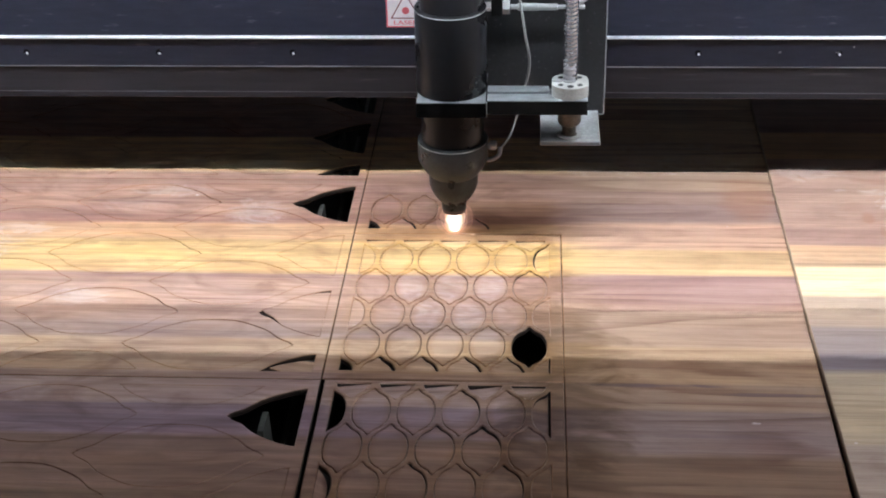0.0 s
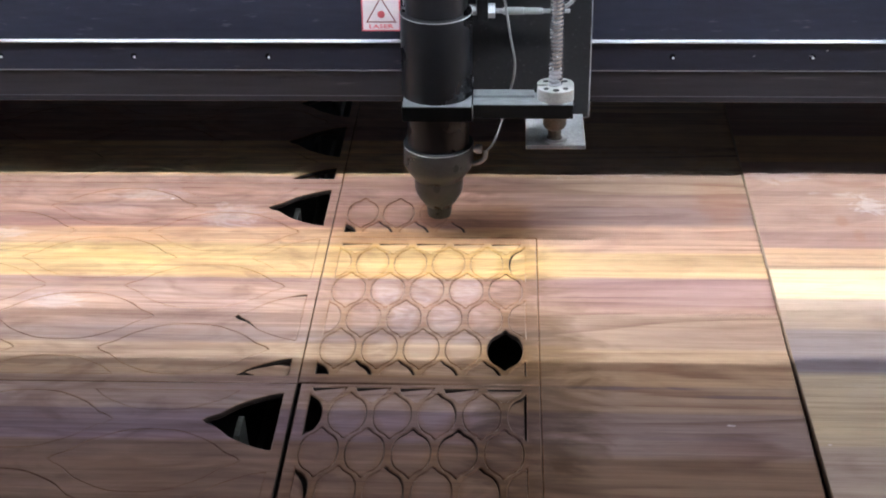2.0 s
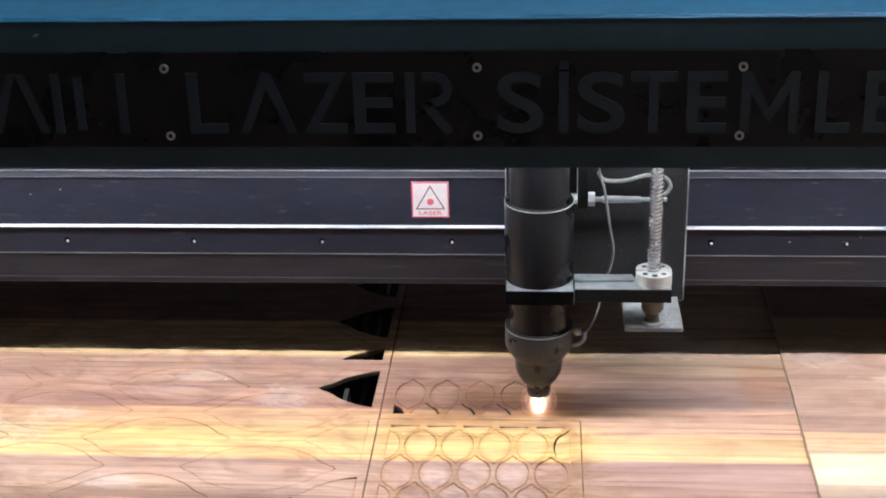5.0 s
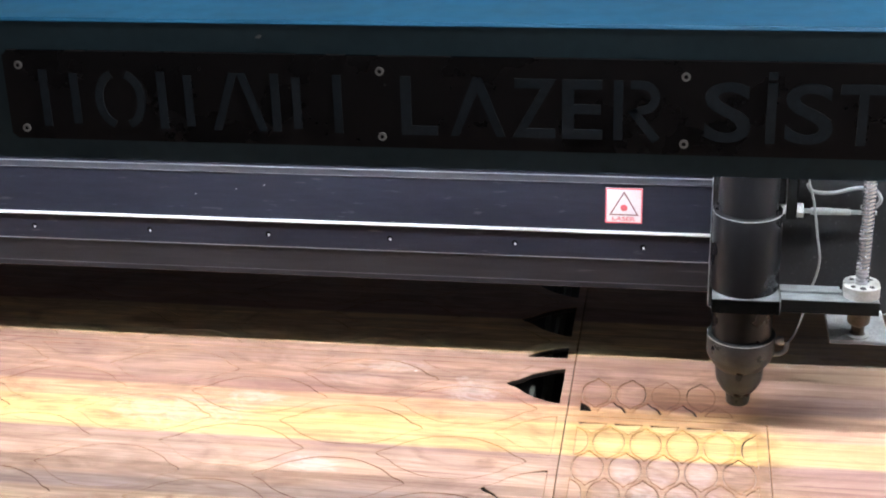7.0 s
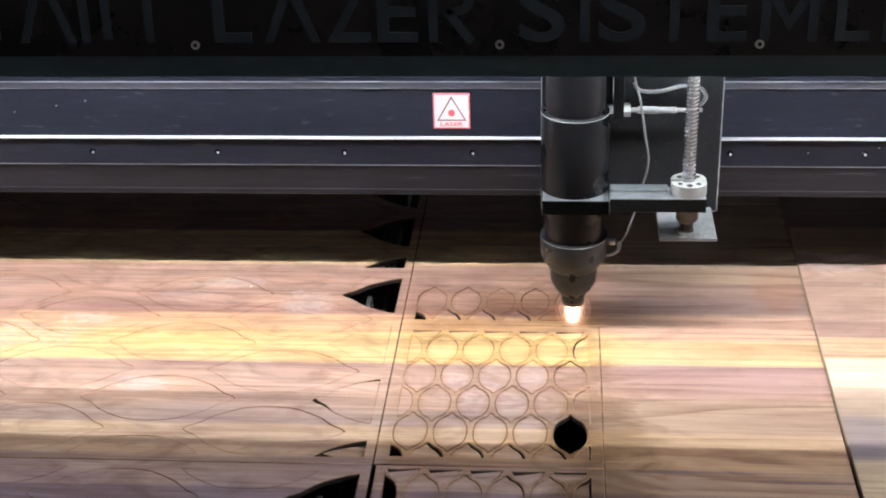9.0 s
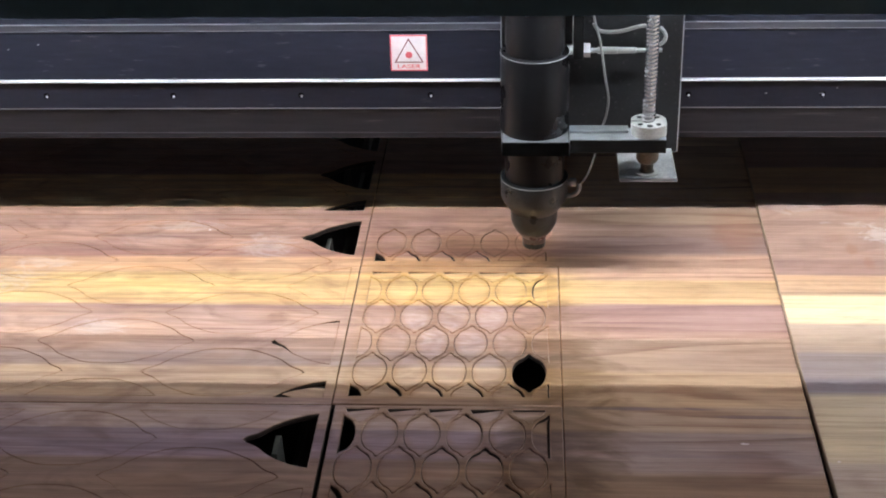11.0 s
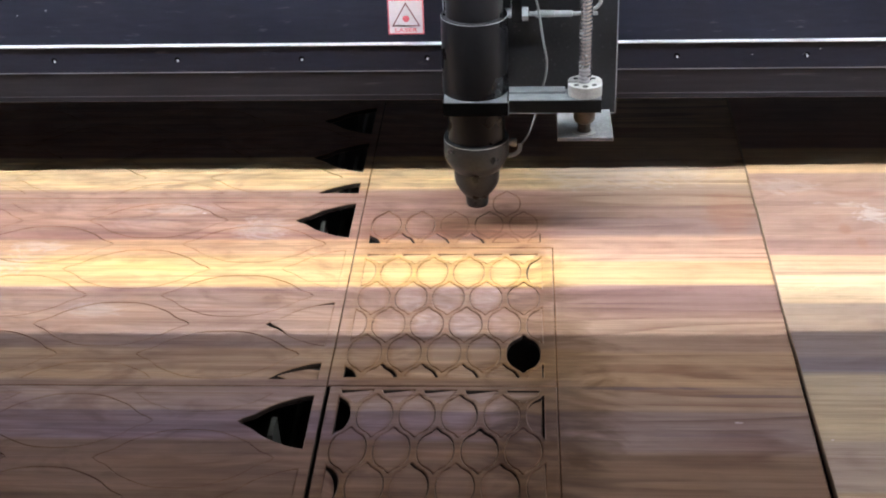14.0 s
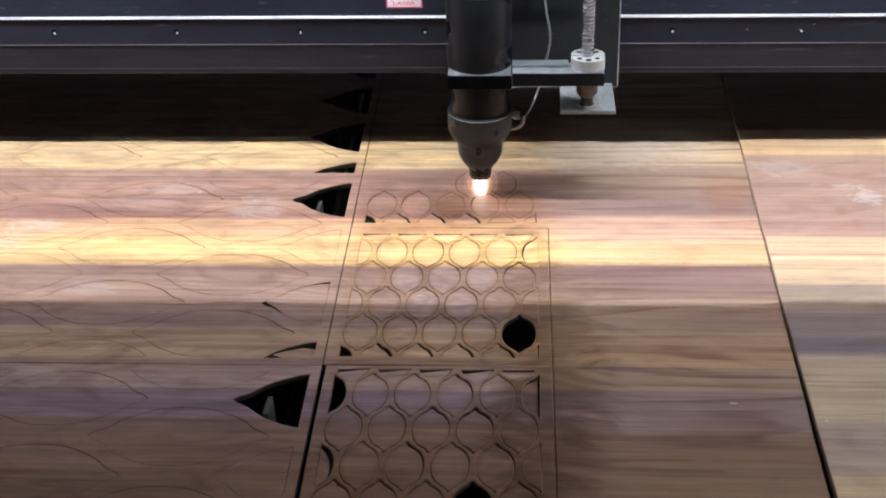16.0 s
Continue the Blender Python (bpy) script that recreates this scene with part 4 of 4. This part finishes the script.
    vo, vi = [bm.verts.new((x, 0.0592, z)) for x, z in tri], [bm.verts.new((x, 0.0592, z)) for x, z in inner]
    for k in range(3):
        bm.faces.new((vo[k], vo[(k + 1) % 3], vi[(k + 1) % 3], vi[k]))
    bmesh.ops.solidify(bm, geom=bm.faces[:], thickness=0.0001)
    part("triangle", bm, PRINT_DARK, st)
    part("dot", upright([(xc + 0.0024 * math.cos(a), 0.1345 + 0.0024 * math.sin(a)) for a in (2 * math.pi * k / 16 for k in range(16))], 0.0592, 0.0594), RED, st)
    text_part("word", "LASER", xc - 0.0078, 0.1250, 0.0593, 0.0156, 0.0028, RED, st, 0.0001)
    return gantry


def thread(x, y, z0, z1, pitch, root, crest, seg=20):
    """A screw thread: a helical ridge wound round a core."""
    bm, rows = bmesh.new(), []
    for i in range(int((z1 - z0) / pitch * seg)):
        a, z = 2 * math.pi * i / seg, z0 + pitch * i / seg
        rows.append([bm.verts.new((x + r * math.cos(a), y + r * math.sin(a), z + pitch * u)) for r, u in ((root, 0.0), (root, 0.26), (crest, 0.44), (crest, 0.80))])
    for i, row in enumerate(rows[:-1]):
        nxt = rows[i + 1]
        for k in range(3):
            bm.faces.new((row[k], nxt[k], nxt[k + 1], row[k + 1]))
        if i + seg + 1 < len(rows):
            bm.faces.new((row[3], nxt[3], rows[i + seg + 1][0], rows[i + seg][0]))
    return bm


def build_head():
    head = empty("laser_head", "black laser cutting head with grey nozzle and lead screw", "laser head")
    cx, cy = -0.0620, 0.0136
    part("upper_tube", lathe([(0.0190, 0.150), (0.0190, 0.282)], cx, cy), BLACK_ANODISED, head, smooth=True)
    part("sleeve", lathe([(0.0205, 0.1003), (0.0221, 0.1013), (0.0221, 0.1542), (0.0219, 0.1549), (0.0190, 0.1549)], cx, cy), BLACK_ANODISED, head, smooth=True)
    part("lower_tube", lathe([(0.0197, 0.060), (0.0197, 0.0915)], cx, cy), BLACK_ANODISED, head, smooth=True)
    part("collar", lathe([(0.0158, 0.0424), (0.0178, 0.0450), (0.0205, 0.0490), (0.0223, 0.0530), (0.0223, 0.0661), (0.0221, 0.0669), (0.0197, 0.0669)], cx, cy), NOZZLE, head, "dark grey metal collar", smooth=True)
    part("nozzle", lathe([(0.0060, 0.0155), (0.0074, 0.0145), (0.0078, 0.0158), (0.0083, 0.0220), (0.0108, 0.0250), (0.0126, 0.0275), (0.0148, 0.0320), (0.0156, 0.0350), (0.0159, 0.0426)], cx, cy), NOZZLE, head, "grey metal nozzle with a narrow tip", smooth=True)
    # thin pale rings drawn as the highlight along each edge
    for z, r in ((0.1545, 0.0220), (0.0664, 0.0222)):
        part("bright_rim", lathe([(r + 0.0001, z - 0.0002), (r + 0.0002, z - 0.0007), (r + 0.0003, z - 0.0005), (r + 0.0002, z - 0.0001)], cx, cy, 64), RIM_GLINT, head, smooth=True)
    # clamp and arm
    bm = box(-0.0830, -0.0398, -0.0098, 0.0380, 0.0910, 0.1006, 0.0005)
    part("clamp", bm, CLAMP_BLACK, head)
    # grey sheet puts the light on the black clamp's top into colour
    part("clamp_top", box(-0.0826, -0.0402, -0.0094, 0.0375, 0.1007, 0.1010), ARM_GREY, head)
    part("arm", box(-0.0394, 0.0221, -0.0068, 0.0125, 0.0922, 0.1016, 0.0006), ARM_GREY, head, "grey metal arm")
    part("arm_bar", box(-0.0394, -0.0015, 0.0030, 0.0125, 0.1017, 0.1034, 0.0004), ARM_GREY, head)
    # black sheet darkens the arm's front, while its top stays grey
    part("arm_face", box(-0.0393, 0.0220, -0.0076, -0.0070, 0.0925, 0.1013), MATT_BLACK, head)
    part("back_plate", box(-0.0838, 0.0343, 0.0438, 0.0462, 0.0700, 0.2860, 0.0005), PLATE_BLACK, head, "black carriage plate")
    part("plate_edge", box(0.0344, 0.0350, 0.0438, 0.0462, 0.0702, 0.2860), ALU, head)
    part("plate_edge", box(-0.0844, -0.0839, 0.0438, 0.0462, 0.0702, 0.2860), ALU, head)
    # lower bracket
    part("bracket", box(-0.0066, 0.0307, -0.0035, 0.0438, 0.0700, 0.0727, 0.0004), BRACKET, head, "pale metal bracket")
    part("bracket_edge", box(-0.0064, 0.0305, -0.0039, -0.0036, 0.0701, 0.0722), CHIP, head)
    # lead screw with thread
    sx, sy = 0.0114, 0.0052
    part("lead_screw", thread(sx, sy, 0.0860, 0.284, 0.0026, 0.0030, 0.0043), SCREW_STEEL, head, "bright steel lead screw")
    rim = []
    for k in range(48):
        a = math.pi + 2 * math.pi * k / 48
        rim.append((sx + max(-0.0112, min(0.0112, 0.0124 * math.cos(a))), sy + 0.0124 * math.sin(a)))
    rim[0] = (sx - 0.0112, sy - 0.0011)
    bm = slab(rim + [(sx - 0.0112, sy + 0.0011), (sx - 0.0046, sy + 0.0011), (sx - 0.0046, sy - 0.0011)], 0.1018, 0.1094)
    bmesh.ops.bevel(bm, geom=[e for e in bm.edges if all(v.co.z > 0.109 for v in e.verts)], offset=0.0004, segments=1, affect="EDGES")
    nut = part("lead_nut", bm, NICKEL, head, "pale flanged lead screw nut with a slit")
    for k in range(4):
        a = radians(45 + 90 * k)
        part("bolt_hole", lathe([(0.0017, 0.1094), (0.0017, 0.1096)], sx + 0.0083 * math.cos(a), sy + 0.0083 * math.sin(a), 12), PLATE_BLACK, nut)
    part("grease_hole", lathe([(0.0021, 0.1094), (0.0021, 0.1096)], sx, sy - 0.0085, 14), PLATE_BLACK, nut)
    part("joint_edge", box(-0.0397, -0.0394, -0.0100, -0.0077, 0.0912, 0.1014), ALU, head)
    part("plate_edge", box(-0.0836, 0.0342, 0.0436, 0.0440, 0.0696, 0.0700), ALU, head)
    part("brass_nut", lathe([(0.0050, 0.0727), (0.0050, 0.0742), (0.0043, 0.0747), (0.0043, 0.0800), (0.0060, 0.0810), (0.0073, 0.0830), (0.0073, 0.0921)], sx, sy, 24), BRASS, head, "aged brass nut", smooth=True)
    part("bearing_ring", lathe([(0.0078, 0.0727), (0.0078, 0.0737), (0.0062, 0.0741), (0.0050, 0.0741)], sx, sy, 28), NICKEL, head, smooth=True)
    # sensor across the plate
    part("sensor_block", box(-0.0374, -0.0306, 0.0240, 0.0438, 0.1442, 0.2000, 0.0005), MATT_BLACK, head)
    part("block_edge", box(-0.0378, -0.0375, 0.0240, 0.0300, 0.1480, 0.2000), ALU, head)
    part("hex_nut", lathe([(0.0047, -0.0304), (0.0047, -0.0262)], 0.030, 0.1485, 6, "x"), STEEL, head)
    part("hex_nut", lathe([(0.0034, -0.0420), (0.0034, -0.0379)], 0.026, 0.1505, 6, "x"), STEEL, head)
    part("sensor_rod", lathe([(0.0016, -0.0258), (0.0016, -0.0215), (0.0024, -0.0213), (0.0024, -0.0088), (0.0021, -0.0086), (0.0021, 0.0030), (0.0014, 0.0034), (0.0014, 0.0200)], 0.030, 0.1483, 18, "x"), ROD_GREY, head, smooth=True)
    part("air_hose", tube([(-0.0275, 0.030, 0.200), (-0.0242, 0.027, 0.1713), (-0.0201, 0.025, 0.1559), (-0.0164, 0.024, 0.1324), (-0.0138, 0.026, 0.1165), (-0.0145, 0.032, 0.1023), (-0.0175, 0.034, 0.090), (-0.0212, 0.030, 0.0760), (-0.0265, 0.023, 0.0629), (-0.0330, 0.0145, 0.0580)], 0.00080), CABLE, head, smooth=True)
    part("sensor_cable", tube([(-0.0240, 0.038, 0.1640), (-0.0197, 0.037, 0.1590), (-0.0070, 0.036, 0.1590), (0.0074, 0.035, 0.1631), (0.0183, 0.034, 0.1619), (0.0222, 0.033, 0.1561), (0.0181, 0.034, 0.1502), (0.0110, 0.038, 0.1490)], 0.0013), CABLE, head, smooth=True)
    fit = part("air_fitting", lathe([(0.0020, -0.0415), (0.0020, -0.0385), (0.0030, -0.0383), (0.0030, -0.0345), (0.0020, -0.0340)], 0.0136, 0.0615, 12, "x"), STEEL, head, "small pale air fitting", smooth=True)
    part("air_elbow", tube([(-0.0400, 0.0125, 0.0520), (-0.0360, 0.0120, 0.0530), (-0.0325, 0.0125, 0.0560), (-0.0320, 0.0140, 0.0605)], 0.0016), STEEL, head, smooth=True)
    # flame at the cut, which rises into the nozzle while the laser is off
    flame = None
    for k, grow in enumerate((0.58, 0.82, 1.06, 1.36, 1.75)):
        prof = [(0.0004, -0.0030), (0.0030, -0.0022), (0.0056, 0.0004), (0.0074, 0.0040), (0.0080, 0.0076), (0.0077, 0.0104), (0.0068, 0.0130), (0.0056, 0.0148)]
        bm = lathe([((0.66 + 0.13 * grow) * r * grow, h * (0.80 + 0.2 * grow)) for r, h in prof], 0, 0, 24)
        for v in bm.verts:
            wob = noise.noise(Vector((v.co.x * 260, v.co.y * 260, v.co.z * 190 + k)))
            v.co.x *= 1 + 0.22 * wob
            v.co.y *= 1 + 0.22 * wob
            v.co.z = max(v.co.z, 0.0)
        ob = part("flame" if k == 0 else "flame_mantle", bm, FLAMES[k], flame or head, "white-hot laser flame under the nozzle" if k == 0 else "", smooth=True)
        flame = flame or ob
    flame.location = (cx, cy, 0.0003)
    return head, flame


def build_ember():
    """A burning sliver that drops past a hole under the boards."""
    bm = slab([(-0.0105, -0.0028), (0.0095, -0.0030), (0.0108, 0.0012), (0.0060, 0.0030), (-0.0080, 0.0026), (-0.0112, 0.0004)], -0.0009, 0.0009)
    return tagged(part("ember", bm, EMBER), "glowing orange ember dropping under the cut boards", "ember")


build_room()
build_bed()
cut_lines = build_boards()
gantry = build_gantry()
head, flame = build_head()
ember = build_ember()


def motions():
    walk(gantry, [(t, pose(0, y + (0.0012 if t < 4.3 or t > 11.5 else 0.0), 0)) for t, y, x in TRAVEL])
    walk(head, [(t, pose(x - 0.0004, y - 0.0002, 0.0)) for t, y, x in TRAVEL])
    for line, when in cut_lines:
        start, stop = max(when - 0.1, 0.01), min(when + 0.1, 15.99)
        rows = [(0, -0.0015), (start, -0.0015), (stop, 0.00006), (16, 0.00006)] if when < 15.9 else [(0, -0.0015), (16, -0.0015)]
        walk(line, [(t, pose(0, 0, z)) for t, z in rows])
    walk(ember, [(t, pose(x, -0.1155, z)) for t, x, z in ((0, 0.032, -0.012), (14.4, 0.032, -0.012), (14.5, -0.0126, -0.012), (14.6, -0.0126, -0.022), (14.7, -0.0126, -0.087), (16, -0.0126, -0.087))])
    rows = [(0, 0.0)]
    for a, b in LASER_OFF:
        rows += [(a - 0.05, 0.0), (a + 0.05, 0.036), (b - 0.05, 0.036), (b + 0.05, 0.0)]
    rows.append((16, 0.0))
    walk(flame, [(t, pose(-0.0620, 0.0136, 0.0003 + z)) for t, z in rows])


motions()
